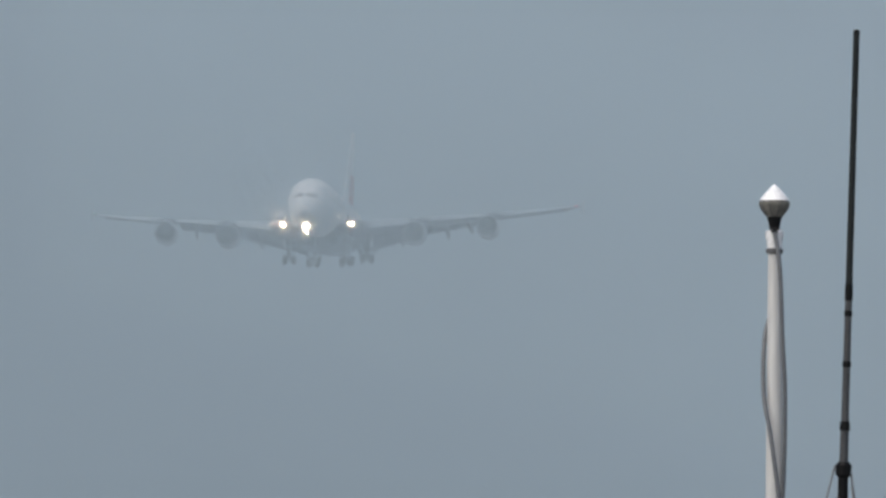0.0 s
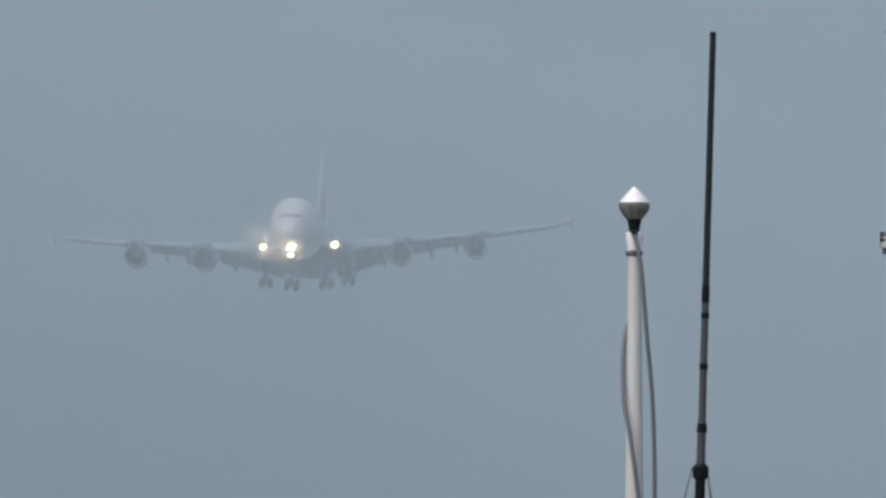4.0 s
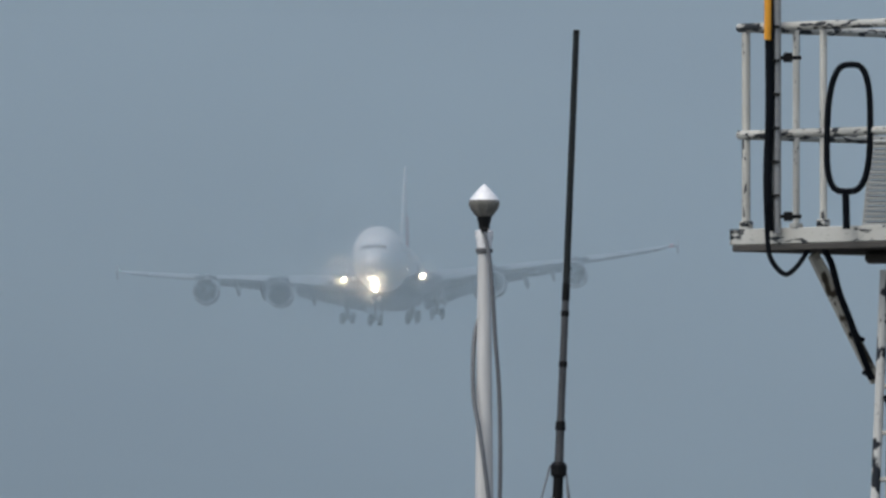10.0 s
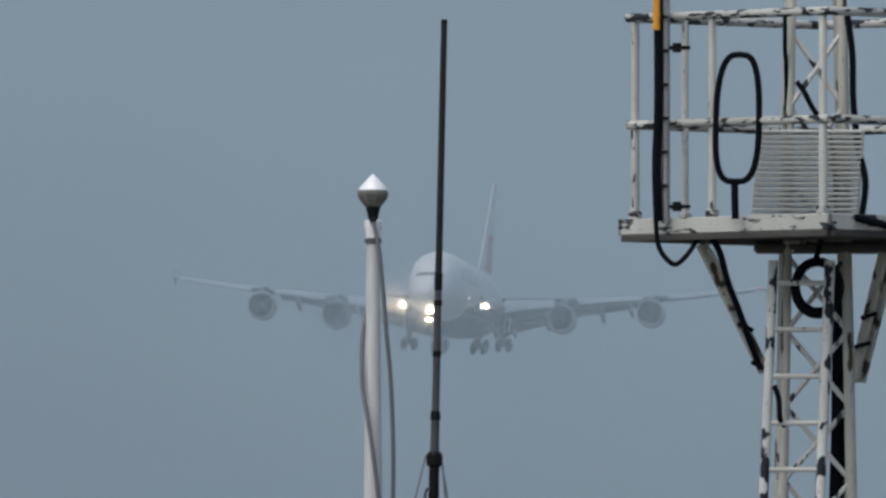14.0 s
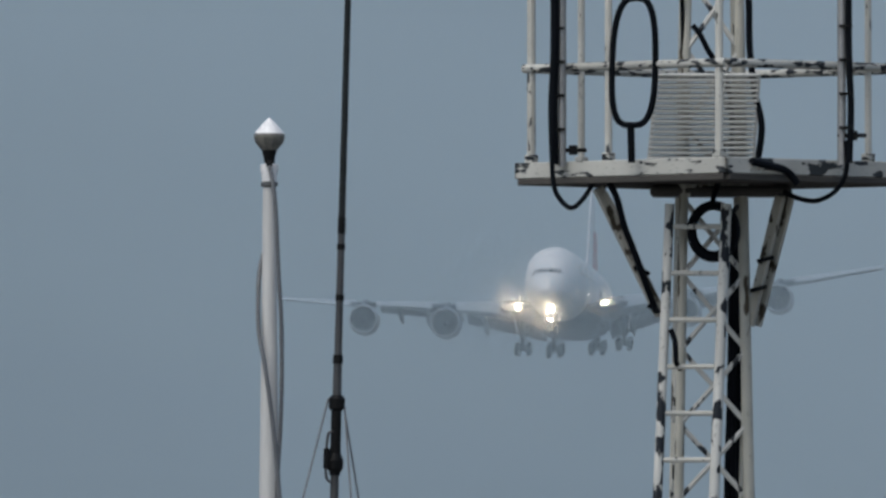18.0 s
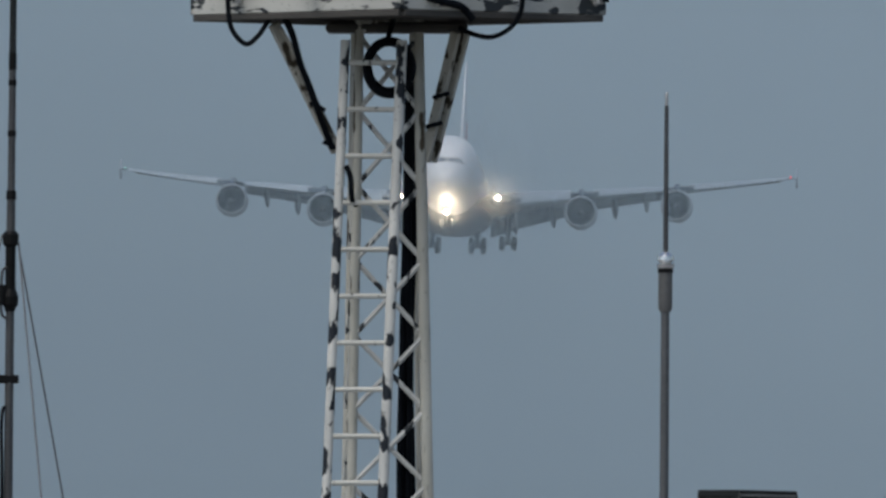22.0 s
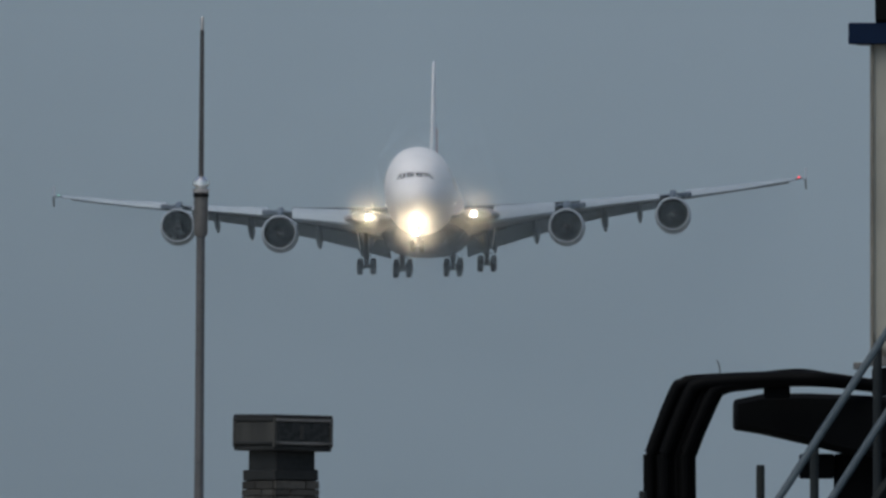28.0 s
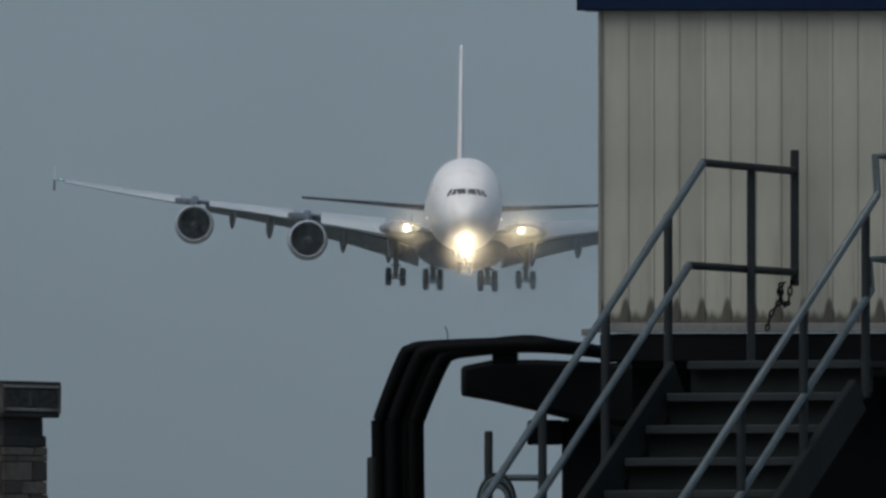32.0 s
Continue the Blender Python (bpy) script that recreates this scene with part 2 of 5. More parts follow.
LEDGE = surface("grey_sill_metal", (0.11, 0.115, 0.115), (0.2, 0.205, 0.2), 0.5, 0.3, coarse=4, fine=40)
CORNER = surface("stained_corner_strip", (0.09, 0.085, 0.07), (0.24, 0.23, 0.2), 0.6, coarse=4, fine=40, stretch=(1, 1, 0.3))
GRASS = surface("wet_field", (0.07, 0.078, 0.07), (0.115, 0.123, 0.11), 0.9, coarse=0.08, fine=3, bump=0.6)
CONCRETE = surface("wet_apron_concrete", (0.13, 0.13, 0.125), (0.2, 0.2, 0.19), 0.55, coarse=0.3, fine=8, bump=0.15)


def cladding(pitch):
    """Cream sheet metal, stained along its ribs and rotten-brown at the foot of the sheets."""
    m, nt, b = shader("dirty_cream_cladding", 0.5)
    runs, grime, small, blot = noise_of(nt, 9, 5, (1, 1, 0.09)), noise_of(nt, 1.6, 5), noise_of(nt, 45, 3), noise_of(nt, 26, 4, (1, 1, 0.1))

    def calc(op, *vals):
        n = nt.nodes.new("ShaderNodeMath")
        n.operation = op
        for k, v in enumerate(vals):
            if isinstance(v, (int, float)):
                n.inputs[k].default_value = v
            else:
                nt.links.new(v, n.inputs[k])
        return n.outputs[0]

    def span(v, lo, hi, at_lo, at_hi):
        r = nt.nodes.new("ShaderNodeMapRange")
        nt.links.new(v, r.inputs[0])
        r.inputs[1].default_value, r.inputs[2].default_value, r.inputs[3].default_value, r.inputs[4].default_value = lo, hi, at_lo, at_hi
        return r.outputs[0]

    co, sep = nt.nodes.new("ShaderNodeTexCoord"), nt.nodes.new("ShaderNodeSeparateXYZ")
    nt.links.new(co.outputs["Object"], sep.inputs[0])
    edge = span(calc("PINGPONG", sep.outputs[0], pitch / 2), 0.004, 0.035, 1.0, 0.0)
    base = ramp(nt, grime, [(0.3, (0.252, 0.259, 0.226)), (0.7, (0.345, 0.35, 0.308))])
    streak = calc("MULTIPLY", ramp(nt, runs, [(0.5, (0.03, 0.03, 0.03)), (0.72, (0.5, 0.5, 0.5))]), calc("MULTIPLY_ADD", edge, 0.75, 0.45))
    tone = mixed(nt, base, (0.09, 0.085, 0.068), streak)
    reach = calc("MULTIPLY", blot, calc("MULTIPLY_ADD", edge, 0.22, 0.08))
    foot = span(calc("SUBTRACT", sep.outputs[2], reach), -0.02, 0.025, 0.85, 0.0)
    tone = mixed(nt, tone, (0.022, 0.021, 0.015), foot)
    nt.links.new(tone, b.inputs["Base Color"])
    n = nt.nodes.new("ShaderNodeBump")
    n.inputs["Strength"].default_value, n.inputs["Distance"].default_value = 0.1, 0.005
    nt.links.new(small, n.inputs["Height"])
    nt.links.new(n.outputs[0], b.inputs["Normal"])
    return m


CLADDING = cladding(0.15027)


def vary(m, low, high):
    """Lets every piece take its own tone."""
    nt = m.node_tree
    b = nt.nodes["Principled BSDF"]
    old = b.inputs["Base Color"].links[0].from_socket
    info, mr, mul = nt.nodes.new("ShaderNodeObjectInfo"), nt.nodes.new("ShaderNodeMapRange"), nt.nodes.new("ShaderNodeVectorMath")
    mr.inputs[3].default_value, mr.inputs[4].default_value, mul.operation = low, high, "SCALE"
    nt.links.new(info.outputs["Random"], mr.inputs[0])
    nt.links.new(old, mul.inputs[0])
    nt.links.new(mr.outputs[0], mul.inputs["Scale"])
    nt.links.new(mul.outputs[0], b.inputs["Base Color"])


vary(BRICK, 0.2, 1.2)
vary(CLADDING, 0.9, 1.1)
vary(FLAKED, 0.85, 1.1)

# ---- mesh helpers ----


def part(name, bm, material, parent=None, label="", smooth=False):
    me = bpy.data.meshes.new(name)
    bmesh.ops.recalc_face_normals(bm, faces=bm.faces[:])
    bm.to_mesh(me)
    bm.free()
    for m in material if isinstance(material, (list, tuple)) else (material,):
        me.materials.append(m)
    if smooth:
        me.polygons.foreach_set("use_smooth", [True] * len(me.polygons))
        me.set_sharp_from_angle(angle=radians(38))
    ob = new(name, me)
    ob.parent = parent
    return tagged(ob, label)


def thing(name, label, category, place=(0, 0, 0), group="", kind=""):
    ob = new(name)
    ob.location = place
    ob.empty_display_size = 0.2
    return tagged(ob, label, category, group, kind)


def mesh():
    return bmesh.new()


def box(bm, centre, size, turn=None, bevel=0.0):
    m = Matrix.Translation(centre) @ (turn or Matrix.Identity(4)) @ Matrix.Diagonal((*size, 1))
    made = bmesh.ops.create_cube(bm, size=1, matrix=m)["verts"]
    if bevel:
        es = list({e for v in made for e in v.link_edges})
        bmesh.ops.bevel(bm, geom=es, offset=bevel, segments=1, affect="EDGES")
    return bm


def tube(bm, points, radius, sides=8, closed=False):
    """A round bar along a line of points; radius is one number or one for each point."""
    pts = [Vector(p) for p in points]
    n = len(pts)
    rad = radius if isinstance(radius, (list, tuple)) else [radius] * n
    rings, side = [], None
    for i, p in enumerate(pts):
        a = pts[(i - 1) % n] if closed or i else p
        b = pts[(i + 1) % n] if closed or i < n - 1 else p
        d = (b - a).normalized()
        if side is None:
            side = d.orthogonal().normalized()
        side = (side - d * side.dot(d)).normalized()
        up = d.cross(side)
        rings.append([bm.verts.new(p + (side * math.cos(2 * math.pi * k / sides) + up * math.sin(2 * math.pi * k / sides)) * rad[i]) for k in range(sides)])
    for i in range(n if closed else n - 1):
        a, b = rings[i], rings[(i + 1) % n]
        for k in range(sides):
            bm.faces.new((a[k], a[(k + 1) % sides], b[(k + 1) % sides], b[k]))
    if not closed:
        bm.faces.new(rings[0][::-1])
        bm.faces.new(rings[-1])
    return bm


def bar(bm, a, b, width, depth):
    """A straight bar of rectangular section from a to b."""
    a, b = Vector(a), Vector(b)
    turn = (b - a).to_track_quat("Z", "Y").to_matrix().to_4x4()
    return box(bm, (a + b) / 2, (width, depth, (b - a).length), turn, min(width, depth) * 0.12)


def lathe(bm, profile, sides=16, m=None, caps=True):
    """Turns a profile of (radius, height) about the z axis."""
    m = m or Matrix.Identity(4)
    rings = [[bm.verts.new(m @ Vector((r * math.cos(2 * math.pi * k / sides), r * math.sin(2 * math.pi * k / sides), h))) for k in range(sides)] for r, h in profile]
    for a, b in zip(rings, rings[1:]):
        for k in range(sides):
            bm.faces.new((a[k], a[(k + 1) % sides], b[(k + 1) % sides], b[k]))
    if caps:
        bm.faces.new(rings[0][::-1])
        bm.faces.new(rings[-1])
    return bm


def loft(bm, rings, caps=True):
    vs = [[bm.verts.new(p) for p in ring] for ring in rings]
    n = len(vs[0])
    for a, b in zip(vs, vs[1:]):
        for k in range(n):
            bm.faces.new((a[k], a[(k + 1) % n], b[(k + 1) % n], b[k]))
    if caps:
        bm.faces.new(vs[0][::-1])
        bm.faces.new(vs[-1])
    return bm


def curve(points, steps=8):
    """A smooth line through the points."""
    p = [Vector(q) for q in points]
    out = []
    for i in range(len(p) - 1):
        a, b, c, d = p[max(i - 1, 0)], p[i], p[i + 1], p[min(i + 2, len(p) - 1)]
        for k in range(steps):
            s = k / steps
            out.append(0.5 * (2 * b + (c - a) * s + (2 * a - 5 * b + 4 * c - d) * s * s + (3 * b - a - 3 * c + d) * s ** 3))
    return out + [p[-1]]


# ---- ground, distance and haze ----


def ground():
    bm = mesh()
    lines = [-5200, -2500, -1200, -600, -300, -150, -60, 0, 60, 150, 300, 600, 1200, 2500, 5200]
    vs = [[bm.verts.new((x, y, -0.02 if abs(x) < 400 and abs(y) < 400 else 0.4 * noise.noise((x * 0.01, y * 0.01, 0)) - 0.5)) for x in lines] for y in lines]
    for a, b in zip(vs, vs[1:]):
        for i in range(len(a) - 1):
            bm.faces.new((a[i], a[i + 1], b[i + 1], b[i]))
    tagged(part("ground", bm, GRASS), "wet grey-green airfield reaching the horizon", "ground", kind="structure")
    bm = box(mesh(), (4, 150, -0.1), (60, 130, 0.2), bevel=0.01)
    tagged(part("pavement", bm, CONCRETE), "wet grey concrete apron", "pavement", kind="structure")


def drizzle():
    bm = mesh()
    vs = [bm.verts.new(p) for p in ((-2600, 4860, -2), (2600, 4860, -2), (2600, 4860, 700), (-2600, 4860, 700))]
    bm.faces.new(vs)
    tagged(part("backdrop", bm, graded_mist("graded_mist", MIST)), "blue-grey rain cloud and drizzle filling the distance", "backdrop", kind="structure")
    drop = graded_mist("haze_streaks", MIST)
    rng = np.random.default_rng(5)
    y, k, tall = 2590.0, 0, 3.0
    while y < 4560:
        # opaque streaks imitate haze across the camera's sight lines to the jet, thinnest near the airfield
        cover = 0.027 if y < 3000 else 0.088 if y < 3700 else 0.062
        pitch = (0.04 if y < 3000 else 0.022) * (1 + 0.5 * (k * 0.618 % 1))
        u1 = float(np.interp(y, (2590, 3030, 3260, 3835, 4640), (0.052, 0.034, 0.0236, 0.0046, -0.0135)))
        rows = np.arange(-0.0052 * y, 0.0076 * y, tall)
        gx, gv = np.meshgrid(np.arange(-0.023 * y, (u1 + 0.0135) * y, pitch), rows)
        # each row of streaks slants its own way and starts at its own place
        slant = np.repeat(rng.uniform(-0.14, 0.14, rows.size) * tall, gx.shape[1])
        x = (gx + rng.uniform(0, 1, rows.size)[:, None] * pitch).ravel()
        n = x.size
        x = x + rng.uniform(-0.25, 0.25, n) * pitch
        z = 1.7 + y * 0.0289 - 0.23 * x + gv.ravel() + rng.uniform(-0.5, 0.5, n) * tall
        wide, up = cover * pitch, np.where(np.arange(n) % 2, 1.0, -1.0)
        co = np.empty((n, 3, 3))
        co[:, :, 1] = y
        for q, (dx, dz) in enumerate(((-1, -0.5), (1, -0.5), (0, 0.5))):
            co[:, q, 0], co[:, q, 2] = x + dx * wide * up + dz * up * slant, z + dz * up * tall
        me = bpy.data.meshes.new("haze_curtain")
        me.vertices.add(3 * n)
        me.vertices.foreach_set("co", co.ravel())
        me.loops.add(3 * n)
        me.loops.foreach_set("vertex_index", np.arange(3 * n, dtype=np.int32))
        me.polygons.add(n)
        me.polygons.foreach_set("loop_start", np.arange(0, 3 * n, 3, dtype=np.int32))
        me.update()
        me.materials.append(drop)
        tagged(new("haze_curtain", me), "thin grey curtain of streaks standing in for haze", "drizzle", "drizzle over the approach", "stuff")
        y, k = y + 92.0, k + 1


# ---- airliner ----
HULL = [(0.0, -1.3, -1.6, 0.12), (0.35, -0.6, -2.25, 0.85), (1.0, 0.05, -2.75, 1.4), (2.0, 0.75, -3.2, 1.95), (3.2, 1.75, -3.5, 2.4), (4.5, 2.7, -3.7, 2.78),
        (6.5, 3.6, -3.85, 3.15), (9.0, 4.25, -3.95, 3.4), (12.5, 4.62, -4.0, 3.54), (17, 4.75, -4.0, 3.58), (33, 4.75, -4.0, 3.58), (48, 4.75, -3.95, 3.58), (55, 4.7, -3.1, 3.3), (62, 4.45, -1.7, 2.65),
        (68, 4.0, -0.1, 1.75), (72, 3.4, 1.4, 0.9), (73.5, 2.9, 1.9, 0.35)]
MID = 25.0


def hull_ring(s, top, low, half, n=36):
    ring = []
    for k in range(n):
        a = 2 * math.pi * k / n
        c, q = math.cos(a), math.sin(a)
        z = (top + low) / 2 - 0.03 * (top - low)
        h = top - z if q > 0 else z - low
        ring.append((half * math.copysign(abs(c) ** 0.88, c), s - MID, z + h * math.copysign(abs(q) ** 0.95, q)))
    return ring


def hull_at(s):
    for a, b in zip(HULL, HULL[1:]):
        if a[0] <= s <= b[0]:
            f = (s - a[0]) / (b[0] - a[0])
            return tuple(u + (v - u) * f for u, v in zip(a, b))
    return HULL[-1]


# half span, leading edge s and z, trailing edge s and z, thickness
WING = [(2.6, 18.6, -2.35, 39.0, -3.1, 2.3), (4.4, 20.2, -2.15, 39.2, -2.95, 2.2), (8.3, 23.2, -1.5, 39.0, -1.95, 1.7), (14.85, 28.2, -0.65, 39.5, -0.75, 1.15),
        (20, 32.0, 0.05, 41.3, 0.05, 0.85), (25.7, 36.2, 0.75, 43.8, 0.95, 0.62), (32.5, 41.0, 1.75, 47.0, 2.0, 0.42), (39.0, 45.6, 2.85, 49.6, 3.0, 0.22)]


def wing_at(x):
    for a, b in zip(WING, WING[1:]):
        if a[0] <= x <= b[0]:
            f = (x - a[0]) / (b[0] - a[0])
            return tuple(u + (v - u) * f for u, v in zip(a, b))
    return WING[-1]


def foil(x, s0, z0, s1, z1, th, n=7):
    """A ring of points round a wing section, blunt in front and sharp behind."""
    up, low = [], []
    for i in range(n + 1):
        f = (i / n) ** 1.6
        y = 2.6 * (0.3 * math.sqrt(f) - 0.126 * f - 0.3516 * f * f + 0.2843 * f ** 3 - 0.1015 * f ** 4) * th / 0.26 / 1.0 * 0.26 * 1.9
        s, z = s0 + (s1 - s0) * f, z0 + (z1 - z0) * f
        up.append((x, s - MID, z + y * 0.55))
        low.append((x, s - MID, z - y * 0.62))
    return up + low[-2:0:-1]


def airliner():
    jet = thing("airliner", "white four-engined double-deck airliner on approach with landing gear down", "aircraft")
    bm = loft(mesh(), [hull_ring(*h) for h in HULL])
    part("fuselage", bm, WHITE_HULL, jet, "white painted hull", True)
    # belly
    bm = loft(mesh(), [[(w * math.cos(a) * abs(math.cos(a)) ** -0.15, s - MID, zc + h * math.sin(a)) for a in [2 * math.pi * (k + 0.5) / 28 for k in range(28)]]
                       for s, w, zc, h in ((19, 2.2, -2.9, 0.9), (22, 3.6, -3.1, 1.55), (27, 4.35, -3.2, 1.95), (36, 4.45, -3.2, 2.05), (43, 3.9, -3.1, 1.7), (48, 2.5, -3.1, 1.0))])
    part("belly_fairing", bm, WING_SHADED, jet, "", True)
    # windscreen
    for x0, x1 in ((-1.95, -1.64), (-1.5, -1.1), (-0.92, -0.1), (0.1, 0.92), (1.1, 1.5), (1.64, 1.95)):
        bm = mesh()
        rows = []
        for z in (0.84, 1.34):
            row = []
            for i in range(4):
                x = x0 + (x1 - x0) * i / 3
                x = x * (1.0 if z < 1 else 0.92 if abs(x0 + x1) < 1.5 else 0.79)
                z2 = z - 0.1 * abs(x) ** 1.5 * (1.0 if z < 1 else 0.6)
                lo, hi = 0.1, 9.0
                for _ in range(30):
                    s = (lo + hi) / 2
                    _, top, low, half = hull_at(s)
                    zc = (top + low) / 2 - 0.03 * (top - low)
                    h = top - zc if z2 > zc else zc - low
                    inside = abs(x / half) ** (2 / 0.88) + abs((z2 - zc) / h) ** (2 / 0.95) < 1
                    lo, hi = (lo, s) if inside else (s, hi)
                row.append((x, lo - MID - 0.06, z2))
            rows.append(row)
        f = [[bm.verts.new(p) for p in r] for r in rows]
        g = [[bm.verts.new((p[0], p[1] + 0.12, p[2])) for p in r] for r in rows]
        for i in range(3):
            bm.faces.new((f[0][i], f[0][i + 1], f[1][i + 1], f[1][i]))
            bm.faces.new((g[0][i], g[1][i], g[1][i + 1], g[0][i + 1]))
            bm.faces.new((f[0][i], g[0][i], g[0][i + 1], f[0][i + 1]))
            bm.faces.new((f[1][i], f[1][i + 1], g[1][i + 1], g[1][i]))
        for i in (0, 3):
            bm.faces.new((f[0][i], f[1][i], g[1][i], g[0][i]))
        part("windscreen_pane", bm, COCKPIT, jet, "dark cockpit glass")
    for side in (-1, 1):
        bm = box(mesh(), (side * 1.75, 2.45 - MID, -0.35), (0.95, 0.05, 0.05), pose(0, 0, 0, 0, side * 2, side * 52))
        part("probe_line", bm, GEAR, jet)
        # lettering on the hull side, as plain bars
        for k in range(8):
            s = 11.5 + k * 2.1
            _, top, low, half = hull_at(s)
            zc = (top + low) / 2 - 0.03 * (top - low)
            x1 = [half * (1 - min(max((z - zc) / (top - zc), 0), 1) ** 2.1) ** 0.44 for z in (0.9, 2.1 + 0.25 * (k % 3))]
            z2 = 2.1 + 0.25 * (k % 3)
            bm = box(mesh(), (side * (x1[0] + x1[1]) / 2, s - MID, 0.45 + z2 / 2), (0.05, 1.5, z2 - 0.9), pose(0, 0, 0, 0, math.degrees(math.atan2(side * (x1[1] - x1[0]), z2 - 0.9))), 0.01)
            part("lettering_bar", bm, TITLE_GREY, jet, "faded gold lettering bar")
    for side, word in ((-1, "right"), (1, "left")):
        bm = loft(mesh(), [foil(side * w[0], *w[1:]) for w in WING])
        wing = part("wing", bm, WING_SHADED, jet, "grey swept wing darkened for shade", True)
        # slats, drooped ahead of the leading edge
        for x0, x1 in ((7.4, 13.6), (16.2, 24.3), (27.0, 38.2)):
            rings = []
            for i in range(5):
                x = x0 + (x1 - x0) * i / 4
                _, s0, z0, s1, z1, th = wing_at(x)
                c = 1.0 + 0.09 * (s1 - s0)
                th *= 1.55 if x0 > 25 else 1.0
                rings.append([(side * x, s0 - MID + u * c, z0 + v * th) for u, v in ((0.45, 0.42), (0.05, 0.28), (-0.32, -0.1), (-0.5, -0.5), (-0.38, -0.62), (-0.1, -0.38), (0.25, 0.1))])
            part("slat", loft(mesh(), rings), SLAT_PALE, wing, "pale extended slat", True)
        # flaps, lowered behind the trailing edge
        for x0, x1, drop in ((4.0, 13.6, 0.36), (14.1, 24.6, 0.3), (25.2, 37.5, 0.06)):
            rings = []
            for i in range(4):
                x = x0 + (x1 - x0) * i / 3
                _, s0, z0, s1, z1, th = wing_at(x)
                c = (s1 - s0) * 0.26
                d = drop * c
                rings.append([(side * x, s1 - MID + u * c, z1 - 0.1 + v * th * 0.35 - max(u, 0) * d - 0.1 * drop) for u, v in ((-0.25, 0.4), (0.1, 0.5), (0.5, 0.3), (0.9, 0.02), (0.9, -0.03), (0.4, -0.35), (-0.05, -0.5), (-0.3, -0.2))])
            part("flap" if drop > 0.1 else "aileron", loft(mesh(), rings), WING_SHADED, wing, "", True)
        # flap track fairings
        for x in (6.9, 11.3, 18.4, 22.0):
            _, s0, z0, s1, z1, th = wing_at(x)
            k = 0.85 if x < 20 else 0.7
            rings = []
            for f, w, dz in ((-3.6, 0.05, 0.1), (-2.4, 0.34, -0.22), (-0.5, 0.46, -0.62), (1.4, 0.42, -1.2), (2.6, 0.22, -1.7), (3.1, 0.04, -1.9)):
                rings.append([(side * x + k * w * math.cos(a), s1 - MID + f, z1 + dz * k * 1.25 - 0.2 + k * w * 1.5 * math.sin(a)) for a in [2 * math.pi * q / 10 for q in range(10)]])
            part("flap_track_fairing", loft(mesh(), rings), WING_SHADED, wing, "", True)
        # tip fence
        tip = WING[-1]
        bm = loft(mesh(), [[(side * (39.15 + 0.02 * abs(z - 2.9)), s - MID, z) if q < 4 else (side * (39.32 + 0.02 * abs(z - 2.9)), s - MID, z)
                            for q, s in enumerate((a, a + (b - a) * 0.3, a + (b - a) * 0.7, b, b, a + (b - a) * 0.7, a + (b - a) * 0.3, a))]
                           for z, a, b in ((1.9, 48.8, 49.6), (2.8, 46.6, 49.8), (4.1, 48.9, 49.9))])
        part("wingtip_fence", bm, COWL, wing, "white wingtip fence")
        # navigation light
        bm = lathe(mesh(), [(0.02, -0.11), (0.08, -0.07), (0.11, 0.0), (0.08, 0.07), (0.02, 0.11)], 10, Matrix.Translation((side * 38.6, 45.0 - MID, 2.85)))
        part("navigation_light", bm, NAV_RED if side > 0 else NAV_GREEN, wing, "glowing red light" if side > 0 else "glowing green light")
        bm = lathe(mesh(), [(0.02, -0.08), (0.05, -0.05), (0.065, 0.0), (0.05, 0.05), (0.02, 0.08)], 10, Matrix.Translation((side * 3.56, 17.4 - MID, -1.0)))
        part("scan_light", bm, SCAN_WHITE, jet, "small glowing white light")
        # wing root landing lamp in its fairing
        bm = loft(mesh(), [[(side * (5.9 + w * math.cos(a)), s - MID, -1.95 + h * math.sin(a)) for a in [2 * math.pi * (q + 0.5) / 14 for q in range(14)]]
                           for s, w, h in ((20.1, 1.3, 0.42), (20.6, 1.9, 0.7), (22.5, 2.3, 0.85), (25, 2.3, 0.7))])
        part("lamp_fairing", bm, ROOT_GREY, wing, "", True)
        lamp = part("landing_lamp", lathe(mesh(), [(0.24, 0.0), (0.26, 0.05), (0.2, 0.3)], 16, pose(side * 5.45, 20.08 - MID, -1.91, -90)), GEAR, jet)
        bm = lathe(mesh(), [(0.2, 0.0), (0.2, 0.03)], 16, pose(side * 5.45, 20.0 - MID, -1.91, -90))
        part("lamp_glass", bm, LANDING if side < 0 else LANDING_WEAK, lamp, "glowing warm white lamp")
        # added plate, no part of the aircraft, keeps lamp light off the hull
        part("light_blocker", box(mesh(), (side * 5.02, 18.6 - MID, -1.6), (0.04, 2.2, 1.9), None, 0.015), WING_SHADED, lamp)
        # engines
        for x, s, z, k in ((14.85, 23.7, -3.1, 1.0), (25.7, 31.7, -1.58, 0.98)):
            m = Matrix.Translation((side * x, s - MID, z)) @ pose(0, 0, 0, -90 - 1.5) @ Matrix.Diagonal((k, k, k, 1))
            bm = lathe(mesh(), [(1.58, 0.12), (1.62, 0.0), (1.67, -0.06), (1.75, 0.0), (1.82, 0.25), (1.88, 0.8), (1.93, 1.6), (1.9, 2.6), (1.78, 3.7), (1.55, 4.6), (1.45, 4.6), (1.4, 3.9)], 32, m, False)
            engine = part("engine_nacelle", bm, COWL, jet, "pale grey engine cowl", True)
            bm = lathe(mesh(), [(1.57, 0.3), (1.58, 0.06), (1.62, -0.04), (1.68, -0.1), (1.76, -0.03), (1.83, 0.22), (1.86, 0.36)], 32, m, False)
            part("intake_lip", bm, LIP_GREY, engine, "bright metal intake lip", True)
